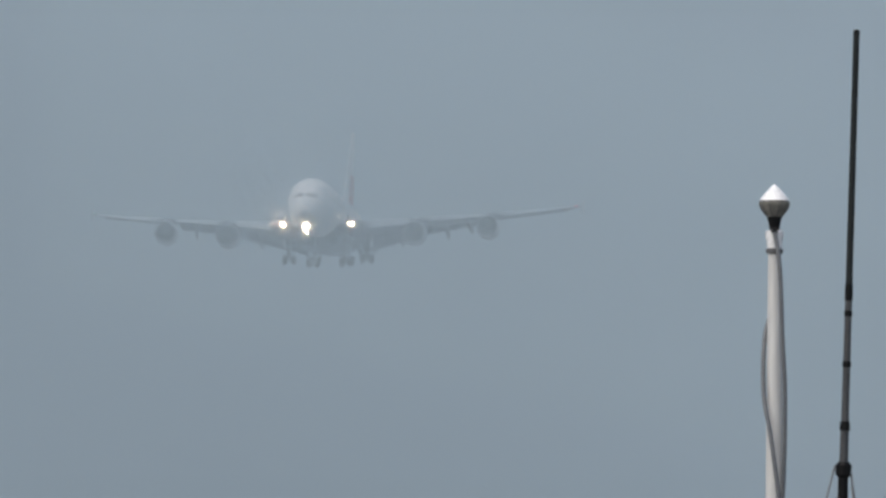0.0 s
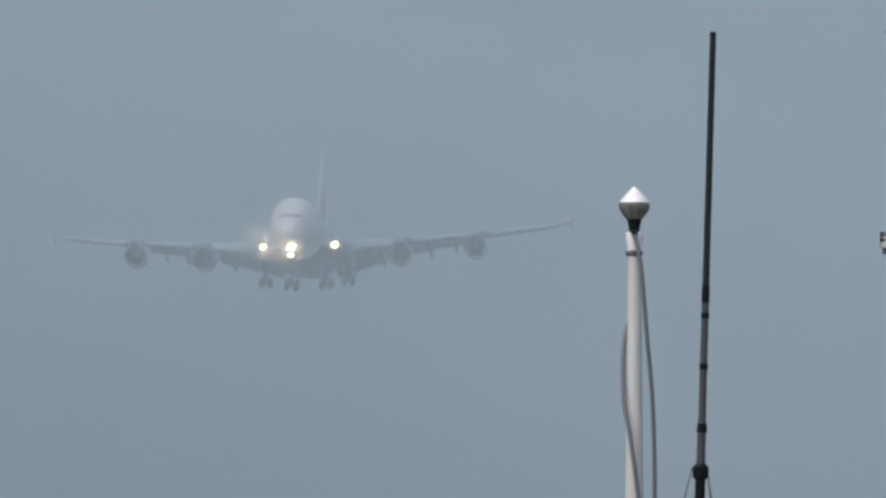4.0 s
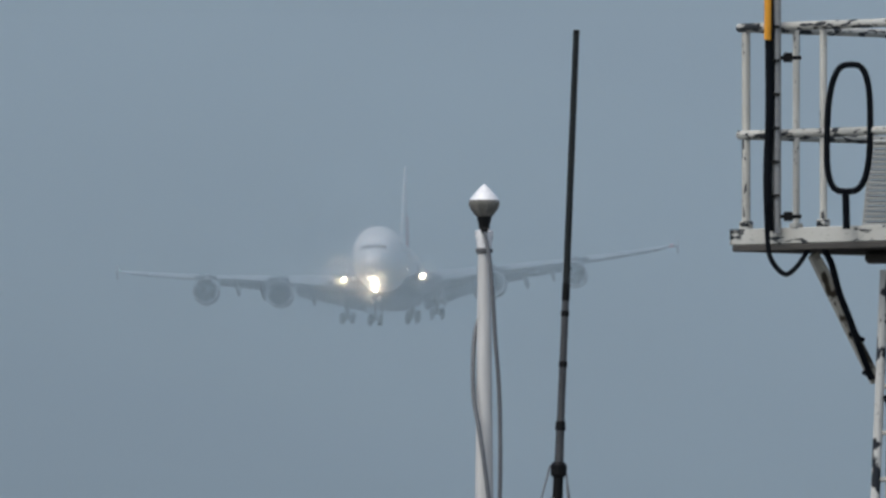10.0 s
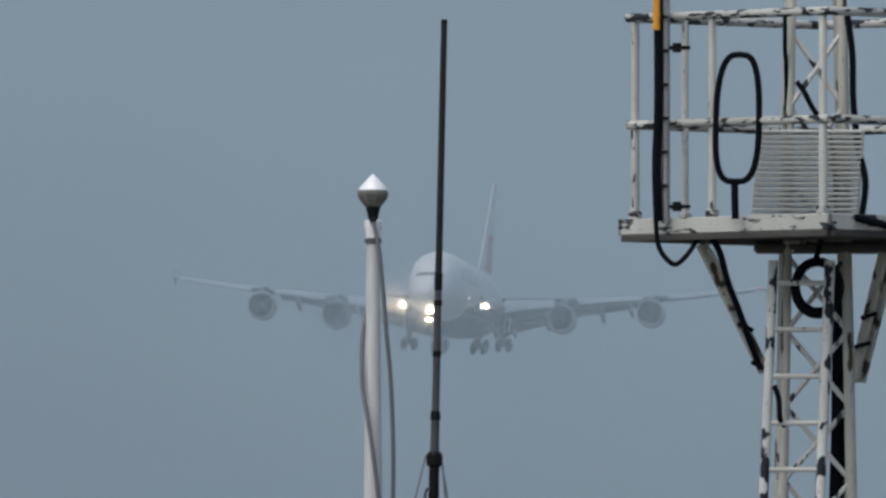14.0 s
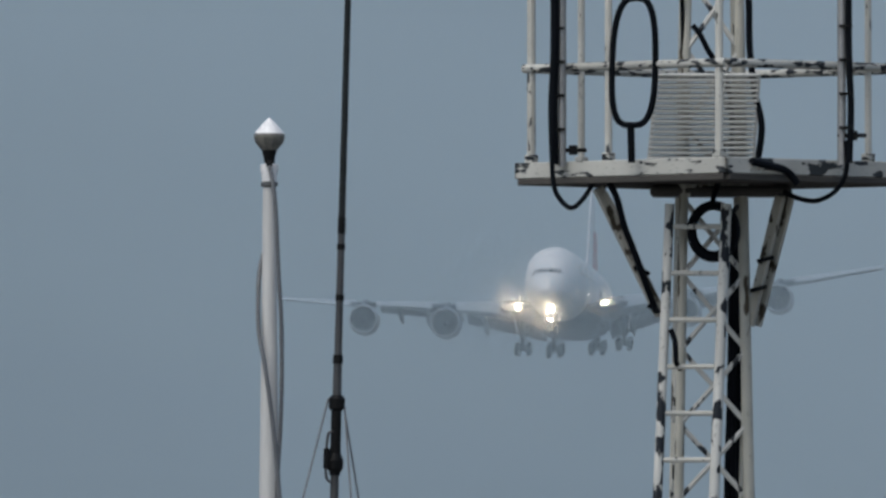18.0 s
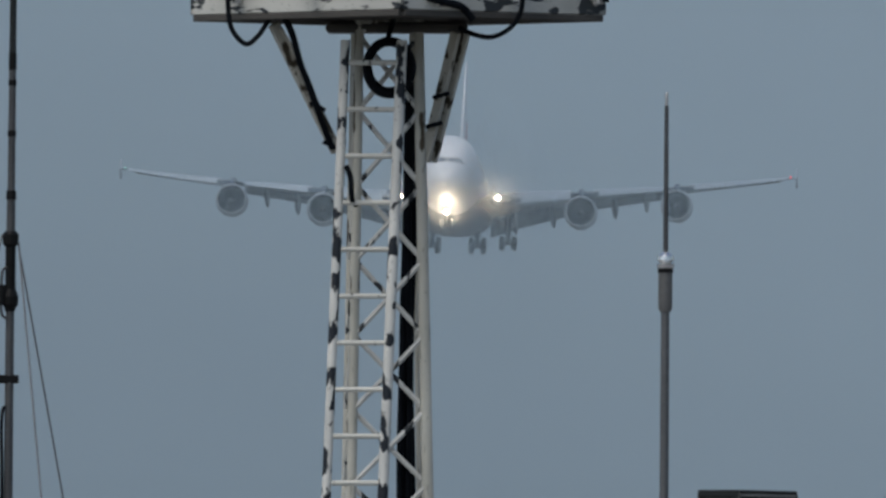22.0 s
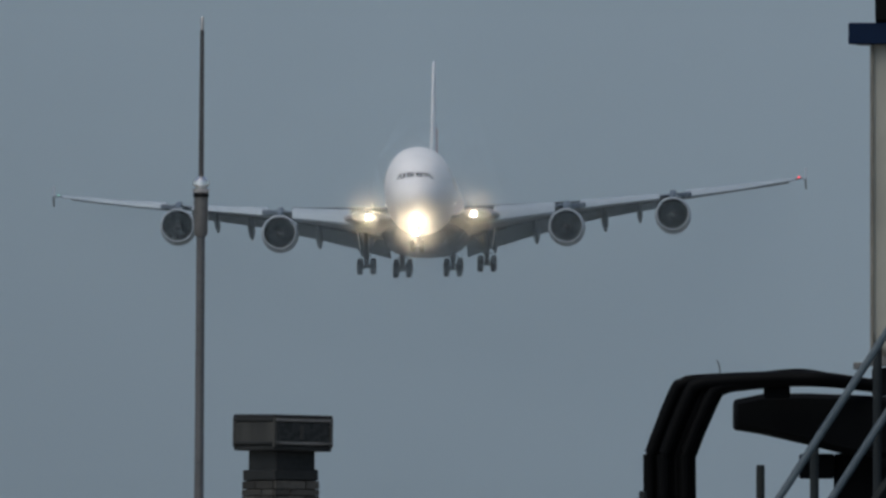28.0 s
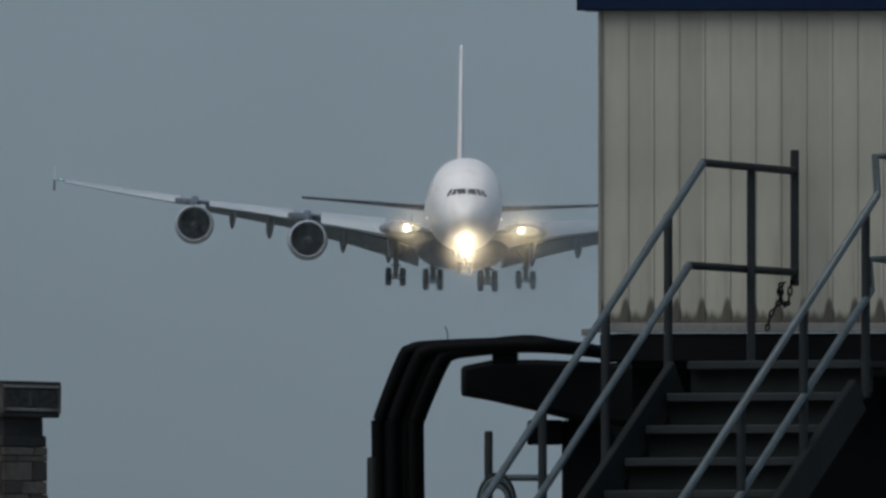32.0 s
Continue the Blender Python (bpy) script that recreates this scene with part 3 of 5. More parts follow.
            part("intake_duct", lathe(mesh(), [(1.575, 0.1), (1.53, 0.7), (1.5, 1.6), (0.2, 1.65)], 32, m, False), FAN_DARK, engine, "intake painted dark as in shade", True)
            for q in range(24):
                mm = m @ pose(0, 0, 1.2, 0, 0, 15 * q) @ pose(0.95, 0, 0, 38)
                if q == 0:
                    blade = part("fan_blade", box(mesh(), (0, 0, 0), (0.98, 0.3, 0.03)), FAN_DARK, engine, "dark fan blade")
                else:
                    blade = tagged(new("fan_blade", blade.data), "dark fan blade")
                    blade.parent = engine
                blade.matrix_basis = mm
            part("spinner", lathe(mesh(), [(0.03, 0.75), (0.12, 0.85), (0.26, 1.05), (0.36, 1.3)], 16, m), GEAR, engine, "", True)
            part("exhaust_cone", lathe(mesh(), [(1.0, 4.2), (0.95, 5.4), (0.6, 6.2), (0.1, 6.9)], 20, m), GEAR, engine, "", True)
            _, s0, z0, s1, z1, th = wing_at(x)
            rings = [[(side * x + w * u, a - MID, zz) for u, zz in ((-1, lo), (-1, hi - 0.1), (-0.4, hi), (0.4, hi), (1, hi - 0.1), (1, lo))]
                     for a, w, lo, hi in ((s + 0.7, 0.12, z + 1.7, z + 1.95), (s + 2.0, 0.3, z + 1.5, z + 2.35), (s0 + 0.3, 0.36, z + 1.2, z0 + 0.5), (s0 + 4.0, 0.3, z + 1.4, z0 + 0.2))]
            part("pylon", loft(mesh(), rings), WING_SHADED, engine)
            bm = box(mesh(), (side * (x + 0.9), s0 - MID - 0.15, z0 - 0.1), (2.1, 0.8, 0.55), pose(0, 0, 0, 0, side * -6, side * 35), 0.1)
            part("pylon_shoulder", bm, WING_SHADED, engine)
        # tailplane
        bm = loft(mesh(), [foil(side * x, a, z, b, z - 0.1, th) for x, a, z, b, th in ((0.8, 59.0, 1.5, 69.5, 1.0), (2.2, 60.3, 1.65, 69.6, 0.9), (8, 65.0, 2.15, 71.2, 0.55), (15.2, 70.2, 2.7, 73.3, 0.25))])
        part("tailplane", bm, WING_SHADED, jet, "grey tailplane", True)
        # main landing gear
        for x, s, axles, name in ((6.25, 34.26, (-0.85, 0.85), "wing_landing_gear"), (2.63, 37.66, (-1.7, 0.0, 1.7), "body_landing_gear")):
            zc = -6.11 if x > 5 else -6.18
            bm = tube(mesh(), [(side * x, s - MID, zc + 0.1), (side * x, s - MID, zc + 1.6), (side * (x - 0.1), s - MID, zc + 4.0)], [0.24, 0.28, 0.3], 10)
            tube(bm, [(side * x, s - MID + axles[0] - 0.2, zc - 0.1), (side * x, s - MID + axles[-1] + 0.2, zc + 0.08)], 0.16, 8)
            tube(bm, [(side * (x + 0.05), s - MID, zc + 1.3), (side * (x - 1.3), s - MID + 0.4, zc + 3.2)], 0.09, 8)
            tube(bm, [(side * (x - 0.5), s - MID, zc + 1.1), (side * (x + 0.5), s - MID, zc + 1.1)], 0.07, 8)
            gear = part(name, bm, GEAR, jet, "steel gear leg", True)
            for q in axles:
                for u in (-0.68, 0.68):
                    tilt = 0.2 * q
                    m = Matrix.Translation((side * x + u, s - MID + q, zc + tilt)) @ pose(0, 0, 0, 0, 90)
                    part("wheel", lathe(mesh(), [(0.3, -0.24), (0.58, -0.29), (0.72, -0.22), (0.75, 0.0), (0.72, 0.22), (0.58, 0.29), (0.3, 0.24)], 18, m), TYRE, gear, "black tyre", True)
                part("axle", tube(mesh(), [(side * x - 0.6, s - MID + q, zc + 0.2 * q), (side * x + 0.6, s - MID + q, zc + 0.2 * q)], 0.1, 8), GEAR, gear)
            bm = box(mesh(), (side * (x + 0.75), s - MID - 0.2, zc + 2.7), (0.07, 1.6, 1.7), pose(0, 0, 0, 0, side * 8), 0.02)
            part("gear_door", bm, WHITE_HULL, gear)
    # fin
    rings = []
    for z, a, b, th in ((3.9, 54.5, 69.5, 0.7), (6.0, 57.6, 70.0, 0.62), (12.0, 64.5, 72.2, 0.46), (17.5, 70.6, 74.6, 0.33), (17.9, 71.6, 74.7, 0.16)):
        ring = foil(0, a, 0, b, 0, th * 1.9)
        rings.append([(p[2], p[1], z) for p in ring])
    fin = part("fin", loft(mesh(), rings), WHITE_HULL, jet, "white tail fin", True)
    for side in (-1, 1):
        bm = loft(mesh(), [[(side * (w + e), s - MID, z) for e, s in ((0, a), (0, b), (0.04, b), (0.04, a))] for z, a, b, w in ((5.6, 61.5, 68.4, 0.3), (8.0, 63.2, 69.4, 0.27), (10.5, 65.6, 70.4, 0.24))])
        part("tail_emblem", bm, EMBLEM, fin, "dull red painted emblem")
    # nose gear and its lamps
    bm = tube(mesh(), [(0, 5.0 - MID, -3.6), (0, 4.8 - MID, -6.1)], [0.17, 0.13], 10)
    tube(bm, [(-0.55, 4.8 - MID, -6.15), (0.55, 4.8 - MID, -6.15)], 0.09, 8)
    tube(bm, [(0, 4.9 - MID, -5.0), (0, 7.2 - MID, -4.0)], 0.07, 8)
    nose = part("nose_landing_gear", bm, GEAR, jet, "steel nose gear leg", True)
    for u in (-0.5, 0.5):
        part("wheel", lathe(mesh(), [(0.25, -0.17), (0.52, -0.2), (0.62, 0.0), (0.52, 0.2), (0.25, 0.17)], 18, Matrix.Translation((u, 4.8 - MID, -6.15)) @ pose(0, 0, 0, 0, 90)), TYRE, nose, "black tyre", True)
        part("gear_door", box(mesh(), (u * 1.7, 5.4 - MID, -4.5), (0.06, 2.0, 0.9), None, 0.02), WHITE_HULL, nose)
    for u, z, r in ((-0.28, -3.8, 0.14), (0.28, -3.8, 0.14), (-0.12, -4.88, 0.12), (0.12, -4.88, 0.12)):
        lamp = part("landing_lamp", lathe(mesh(), [(r + 0.05, 0.0), (r + 0.06, 0.05), (r, 0.3)], 14, pose(u, 3.66 - MID, z, -90)), GEAR, nose)
        part("lamp_glass", lathe(mesh(), [(r, 0.0), (r, 0.03)], 14, pose(u, 3.6 - MID, z, -90)), LANDING_NOSE, lamp, "glowing warm white lamp")
    part("lamp_bracket", box(mesh(), (0, 4.2 - MID, -4.4), (0.5, 1.0, 1.3), None, 0.05), GEAR, nose)
    # added veils ahead of the jet bloom its lamps, offset to fit the camera's view
    ahead = 120.0
    for x, s, z, cover, spread, r in ((-5.45, 20.0, -1.91, 0.15, 1.015, 12.5), (5.45, 20.0, -1.91, 0.07, 1.013, 12.5), (0, 3.6, -4.3, 0.15, 1.02, 10.3)):
        bm = mesh()
        rim = [bm.verts.new((r * math.cos(2 * math.pi * k / 24), r * math.sin(2 * math.pi * k / 24), 0)) for k in range(24)]
        bm.faces.new(rim)
        ob = part("lamp_glow_veil", bm, glow_veil("veil_scatter", cover, r, spread), jet, "added veil that gives a lamp its glow")
        ob.matrix_basis = pose(x + ahead * math.tan(radians(2.9)), s - MID - ahead, z - ahead * math.tan(radians(3.0)), 90)
    return jet


# seconds, place in metres, yaw, pitch and bank in degrees
FLIGHT = [
    (0, -62.73, 4640.00, 144.58, -5.63, 3.84, -0.81), (1, -57.74, 4582.50, 142.03, -4.78, 3.92, 1.37), (2, -52.72, 4525.00, 139.76, -4.08, 3.83, 2.23), 
    (3, -47.08, 4467.50, 137.14, -3.91, 3.77, 0.33), (4, -41.46, 4410.00, 134.69, -3.95, 3.51, -1.42), (5, -35.96, 4352.50, 132.66, -3.65, 2.89, -0.19), 
    (6, -30.44, 4295.00, 130.67, -3.35, 2.30, 1.69), (7, -24.16, 4237.50, 128.38, -3.35, 2.07, 1.90), (8, -17.62, 4180.00, 124.51, -3.98, 2.89, -1.84), 
    (9, -11.20, 4122.50, 121.31, -4.56, 3.50, -5.08), (10, -5.73, 4065.00, 119.65, -4.21, 2.87, -2.56), (11, -0.81, 4007.50, 118.54, -3.71, 1.53, 1.87), 
    (12, 4.78, 3950.00, 115.74, -4.07, 1.16, 3.97), (13, 10.96, 3892.50, 111.78, -5.35, 1.68, 2.46), (14, 17.52, 3835.00, 108.21, -6.96, 2.33, 1.33), 
    (15, 23.92, 3777.50, 105.29, -7.85, 2.53, 0.33), (16, 30.58, 3720.00, 102.49, -7.71, 2.27, -0.68), (17, 37.32, 3662.50, 99.01, -6.99, 2.10, -1.84), 
    (18, 43.42, 3605.00, 95.05, -6.00, 2.53, -2.76), (19, 48.94, 3547.50, 91.03, -4.50, 3.27, -0.99), (20, 53.75, 3490.00, 88.07, -3.50, 3.58, -0.30), 
    (21, 59.70, 3432.50, 84.88, -2.95, 3.49, 0.06), (22, 65.10, 3375.00, 82.67, -2.77, 3.02, 0.83), (23, 70.97, 3317.50, 80.85, -2.78, 2.29, 1.48), 
    (24, 77.03, 3260.00, 78.60, -3.28, 1.89, 1.84), (25, 83.94, 3202.50, 75.78, -3.88, 1.86, 0.91), (26, 90.58, 3145.00, 72.47, -4.21, 1.82, -0.61), 
    (27, 97.03, 3087.50, 68.51, -4.13, 2.26, -0.84), (28, 103.44, 3030.00, 64.93, -3.88, 2.79, -1.33), (29, 109.42, 2972.50, 62.11, -4.07, 3.01, -3.20), 
    (30, 114.79, 2915.00, 59.83, -3.17, 2.29, -2.24), (31, 119.96, 2857.50, 57.85, -1.99, 1.68, 0.44), (32, 125.53, 2800.00, 55.86, -1.82, 0.98, 1.44)]


def flight_pose(x, y, z, yaw, pitch, bank):
    return pose(x, y, z, 0, 0, yaw) @ pose(0, 0, 0, -pitch) @ pose(0, 0, 0, 0, bank)


ground()
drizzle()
jet = airliner()


# ---- lamp pole with its loose cables ----


def lamp_pole():
    x, y = 0.23491, 120.0
    pole = thing("lamp_pole", "tapered white pole carrying a conical obstruction lamp", "lamp pole", (x, y, 0))
    bm = lathe(mesh(), [(0.09489, 0.0), (0.05554, 3.04204), (0.03703, 4.26865), (0.02893, 5.00462), (0.02662, 5.23606)], 20)
    part("shaft", bm, POLE_WHITE, pole, "white painted shaft", True)
    bm = lathe(mesh(), [(0.02662, 5.23606), (0.03472, 5.24069), (0.03472, 5.25457), (0.02777, 5.2592)], 20)
    part("clamp_ring", bm, GALV, pole, "", True)
    part("collar", lathe(mesh(), [(0.03009, 5.2592), (0.0324, 5.2916), (0.03703, 5.31012), (0.03703, 5.32863), (0.02777, 5.33326)], 20), LAMP_CAP, pole, "", True)
    part("socket", lathe(mesh(), [(0.02083, 5.33326), (0.02314, 5.35641), (0.03009, 5.38186), (0.03009, 5.38881)], 20), BLACK_PLASTIC, pole, "black socket", True)
    skirt = part("skirt", lathe(mesh(), [(0.03009, 5.38881), (0.04166, 5.40269), (0.05439, 5.41889), (0.06133, 5.43509), (0.06365, 5.44667), (0.06133, 5.45592)], 24), LAMP_SKIRT, pole, "smoked glass skirt", True)
    for k in range(10):
        a = 2 * math.pi * k / 10
        p = [(0.00231 * w * math.cos(a), 0.00231 * w * math.sin(a), z) for w, z in ((13.6, 5.38881), (18.4, 5.40269), (23.9, 5.41889), (27, 5.43972))]
        part("rib", tube(mesh(), p, 0.00185, 5), DARK_ALU, skirt)
    part("cap", lathe(mesh(), [(0.06133, 5.45361), (0.05786, 5.46287), (0.03934, 5.4837), (0.02314, 5.50221), (0.01041, 5.51378), (0.00347, 5.52073)], 24), LAMP_CAP, pole, "white conical cap", True)
    # cable that swings from the collar, in its own space below the point where it hangs
    loose = thing("loose_cable", "grey cable hanging loose beside the white pole", "cable", (x, y - 0.05, 5.32863))
    pts = [(0, 0, 0), (0.02777, -0.02, -0.15043), (0.05092, -0.02, -0.43973), (0.07175, 0, -0.69431), (0.07869, 0.02, -1.08775), (0.05554, 0.02, -1.62006), (0.01851, 0.01, -2.31437)]
    part("sheath", tube(mesh(), curve(pts, 8), 0.00879, 8), CABLE_GREY, loose, "", True)
    part("clip", tube(mesh(), [(-0.01389, 0, 0.004), (0.01389, 0, 0.004)], 0.01157, 8), BLACK_PLASTIC, loose)
    tied = thing("tied_cable", "grey cable winding round the white pole down to the ground", "cable", (x, y, 0))
    pts = [(0, 0.1, 5.03239), (-0.03934, 0.03, 4.89353), (-0.04397, -0.03, 4.6621), (-0.0162, -0.07, 4.4862), (0.01851, -0.08, 4.22237), (0.05092, -0.05, 3.81041), (0.06943, -0.02, 3.27347), (0.06017, 0, 0.02)]
    part("sheath", tube(mesh(), curve(pts, 8), 0.00926, 8), CABLE_GREY, tied, "", True)
    return loose


# ---- swaying whip antenna ----


def whip_antenna():
    x, y, foot = 0.51302, 140.0, 2.37468
    base = thing("antenna_base", "grey steel tube standing on the apron below a whip antenna", "antenna base", (x, y, 0))
    part("tube", lathe(mesh(), [(0.0324, 0), (0.0297, foot - 0.05), (0.0243, foot)], 14), DARK_ALU, base, "", True)
    part("foot_plate", box(mesh(), (0, 0, 0.01), (0.3, 0.3, 0.02), None, 0.004), GALV, base)
    whip = thing("whip_antenna", "dark grey whip antenna with black joints, swaying on a guyed mast", "antenna", (x, y, foot))


    def stretch(name, v0, v1, r0, r1, material, label="", sides=12):
        part(name, lathe(mesh(), [(r1, v1 - foot), (r0, v0 - foot)], sides), material, whip, label, True)

    stretch("whip", 6.89194, 5.685, 0.01512, 0.01674, WHIP, "dark fibreglass whip")
    stretch("tip_cap", 6.90004, 6.88384, 0.0135, 0.01674, BLACK_PLASTIC)
    stretch("joint", 5.685, 5.60399, 0.0189, 0.01944, BLACK_PLASTIC, "black joint")
    stretch("lower_tube", 5.60399, 5.01267, 0.01674, 0.01836, DARK_ALU, "grey lower tube")
    for v, r in ((5.54189, 0.01998), (5.29888, 0.02106)):
        part("ring", lathe(mesh(), [(r, v - 0.014 - foot), (r, v + 0.014 - foot)], 12), BLACK_PLASTIC, whip, "", True)
    stretch("collar", 5.02617, 4.98297, 0.02295, 0.02565, BLACK_PLASTIC)
    stretch("mast_tube", 4.98297, 4.81557, 0.02025, 0.0216, DARK_ALU)
    stretch("black_mast", 4.83177, 4.44835, 0.0243, 0.02565, BLACK_PLASTIC, "black taped section")
    stretch("mast_foot", 4.44835, foot, 0.02025, 0.0243, DARK_ALU)
    part("guy_clamp", lathe(mesh(), [(0.0243, 4.75616 - foot), (0.0378, 4.76966 - foot), (0.03915, 4.81557 - foot), (0.027, 4.83177 - foot)], 12), BLACK_PLASTIC, whip, "black guy clamp")
    part("lower_clamp", lathe(mesh(), [(0.0243, 4.45915 - foot), (0.0378, 4.48075 - foot), (0.0405, 4.51856 - foot), (0.0324, 4.54016 - foot), (0.0243, 4.55636 - foot)], 12), BLACK_PLASTIC, whip)
    part("bracket", box(mesh(), (-0.0162, 0, 4.12434 - foot), (0.1242, 0.0432, 0.0405), None, 0.006), BLACK_PLASTIC, whip)
    part("bracket_lug", tube(mesh(), [(-0.0702, 0, 4.00014 - foot), (-0.0729, 0, 4.08654 - foot), (-0.0783, 0, 4.12434 - foot), (-0.0729, 0, 4.23235 - foot)], [0.0108, 0.01215, 0.0243, 0.0108], 8), BLACK_PLASTIC, whip)
    bm = tube(mesh(), curve([(-0.0162, -0.02, 4.65896 - foot), (-0.0378, -0.02, 4.63736 - foot), (-0.0432, -0.02, 4.53476 - foot), (-0.0405, -0.02, 4.44025 - foot), (-0.0162, -0.02, 4.41325 - foot)], 5), 0.00702, 6)
    part("shackle", bm, DARK_ALU, whip)
    part("turnbuckle", tube(mesh(), [(-0.0405, -0.02, 4.57526 - foot), (-0.0405, -0.02, 4.48075 - foot)], 0.0162, 8), BLACK_PLASTIC, whip)
    part("mast_cable", tube(mesh(), curve([(-0.0216, -0.02, 3.99474 - foot), (-0.0351, -0.02, 3.91373 - foot), (-0.0297, -0.02, 3.53572 - foot), (-0.027, 0, 0.02)], 5), 0.00864, 6), CABLE, whip, "black cable along the mast")
    for x0, v0, x1, yy in ((-0.0405, 4.81557, -0.48602, -0.5), (0.0378, 4.77776, 0.22681, -0.7), (0.0378, 4.76156, 0.40501, 0.6)):
        part("guy_rope", tube(mesh(), [(x0, 0, v0 - foot), (x1, yy, 2.8337 - foot)], 0.00459, 6), CABLE_GREY, whip, "thin grey guy rope")
    return whip


# ---- lattice tower with its platform ----
TOWER = (2.81311, 165.0)
DECK_U = 2.87676 - TOWER[0]
DECK_HALF = 1.15198
DECK_TOP = 6.69892


def tower():
    t = thing("lattice_tower", "white lattice tower with a railed platform and flaking paint", "tower", (TOWER[0], TOWER[1], 0))
    top = 8.12775

    def half(z):
        return 0.17025 + (6.32978 - z) * 0.0186

    corners = [(-1, -1), (1, -1), (1, 1), (-1, 1)]
    turn = Matrix.Rotation(radians(4), 4, "Z")

    def leg_at(k, z):
        cx, cy = corners[k % 4]
        return turn @ Vector((cx * half(z), cy * half(z) * 0.8, z))

    for k in range(4):
        part("leg", tube(mesh(), [leg_at(k, 0), leg_at(k, 3), leg_at(k, 6), leg_at(k, top)], [0.00318 * w for w in ((10, 9, 8.5, 8) if k in (0, 3) else (12, 11, 10, 9.5))], 12), LEG_CREAM, t, "weathered cream tube", True)
    bays = [4.38027 + 0.42165 * k for k in range(-12, 12)]
    for k in (0, 1, 3):
        for i, z0 in enumerate(bays):
            z1 = z0 + 0.42165
            if z0 < 0.1 or z1 > top:
                continue
            for a, b in (((k, z0), (k + 1, z1)), ((k + 1, z0), (k, z1))):
                p, q = leg_at(*a), leg_at(*b)
                out = Vector((p.x + q.x, p.y + q.y, 0)).normalized() * (0.008 if a[0] == k else -0.008)
                part("brace", tube(mesh(), [p + out, q + out], 0.01591, 6), STILE, t)
    for k in range(4):
        for z in (0.12, DECK_TOP - 0.14, top - 0.02):
            part("tie", tube(mesh(), [leg_at(k, z), leg_at(k + 1, z)], 0.02228, 8), LEG_CREAM, t)
    for k in range(4):
        p = leg_at(k, 0)
        part("base_plate", box(mesh(), (p.x, p.y, 0.012), (0.22, 0.22, 0.024), None, 0.004), GALV, t)
    # platform: a square turned corner-on
    def spot(a):
        """A place on the rim: 0 left corner, 1 near corner, 2 right corner, 3 far corner."""
        ring = [(-1, 0), (0, -1), (1, 0), (0, 1)]
        i = int(a) % 4
        f = a - int(a)
        p, q = ring[i], ring[(i + 1) % 4]
        return Vector((DECK_U + (p[0] + (q[0] - p[0]) * f) * DECK_HALF, (p[1] + (q[1] - p[1]) * f) * DECK_HALF, 0))

    for k in range(4):
        a, b = spot(k), spot(k + 1)
        mid, d = (a + b) / 2, (b - a)
        rot = Matrix.Rotation(math.atan2(d.y, d.x), 4, "Z")
        part("edge_beam", box(mesh(), (mid.x, mid.y, DECK_TOP - 0.04455), (d.length + 0.03, 0.03, 0.0891), rot, 0.004), DECK_WHITE, t, "worn white edge beam")
        part("edge_flange", box(mesh(), (mid.x * 0.985 + DECK_U * 0.015, mid.y * 0.985, DECK_TOP - 0.1082), (d.length - 0.02, 0.06, 0.035), rot, 0.003), RUST_SHADED, t, "rusty flange darkened for deck shade")
    rot = Matrix.Rotation(radians(45), 4, "Z")
    side = DECK_HALF * math.sqrt(2)
    part("deck_plate", box(mesh(), (DECK_U, 0, DECK_TOP - 0.05), (side - 0.05, side - 0.05, 0.02), rot), RUST_SHADED, t, "dark deck plate")
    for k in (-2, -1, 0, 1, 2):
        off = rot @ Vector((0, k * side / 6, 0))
        part("joist", box(mesh(), (DECK_U + off.x, off.y, DECK_TOP - 0.095), (side - 0.08, 0.04, 0.06), rot, 0.004), RUST_SHADED, t)
    part("saddle", box(mesh(), (2.86721 - TOWER[0], 0, DECK_TOP - 0.16), (0.79556, 0.34, 0.06), None, 0.02), RUST_SHADED, t, "dark saddle beam")
    # guard rail
    rail_z, mid_z = 7.83498, 7.23035
    posts = [(0.02, 0.024), (3.72, 0.02), (0.41, 0.021), (0.966, 0.02228), (1.74, 0.01909), (2.03, 0.02228), (3.0, 0.02228)]
    for a, r in posts:
        p = Vector((DECK_U, 0, 0)).lerp(spot(a), 0.955)
        part("rail_post", tube(mesh(), [(p.x, p.y, DECK_TOP - 0.01), (p.x, p.y, rail_z)], r, 8), FLAKED, t, "flaking white post", True)
        part("post_shoe", box(mesh(), (p.x, p.y, DECK_TOP + 0.02), (0.06, 0.06, 0.05), rot, 0.006), FLAKED_MORE, t)
    for z in (rail_z, mid_z):
        for k in range(4):
            a, b = spot(k), spot(k + 1)
            p, q = (Vector((DECK_U, 0, 0)).lerp(e, 0.97) for e in (a, b))
            part("rail", tube(mesh(), [(p.x, p.y, z), (q.x, q.y, z)], 0.02546, 10), FLAKED_MORE, t, "badly flaking white rail", True)
    # struts under the platform
    bm = bar(mesh(), (2.17196 - TOWER[0], -0.25, 6.55219), (2.52837 - TOWER[0], -0.12, 5.83618), 0.045, 0.06)
    part("strut", bm, STRUT, t, "rusty cream strut")
    bm = bar(mesh(), (3.19664 - TOWER[0], -0.25, 6.50445), (3.0248 - TOWER[0], -0.12, 5.78208), 0.032, 0.06)
    bar(bm, (3.25 - TOWER[0], -0.2, 6.50445), (3.066 - TOWER[0], -0.08, 5.78208), 0.03, 0.06)
    part("strut", bm, STRUT, t, "rusty cream strut")
    for x0, v0, x1, v1, w in ((2.21014, 6.52673, 2.33743, 6.29124, 0.03819),):
        part("gusset", bar(mesh(), (x0 - TOWER[0], -0.28, v0), (x1 - TOWER[0], -0.24, v1), w * 1.6, 0.012), STRUT, t)
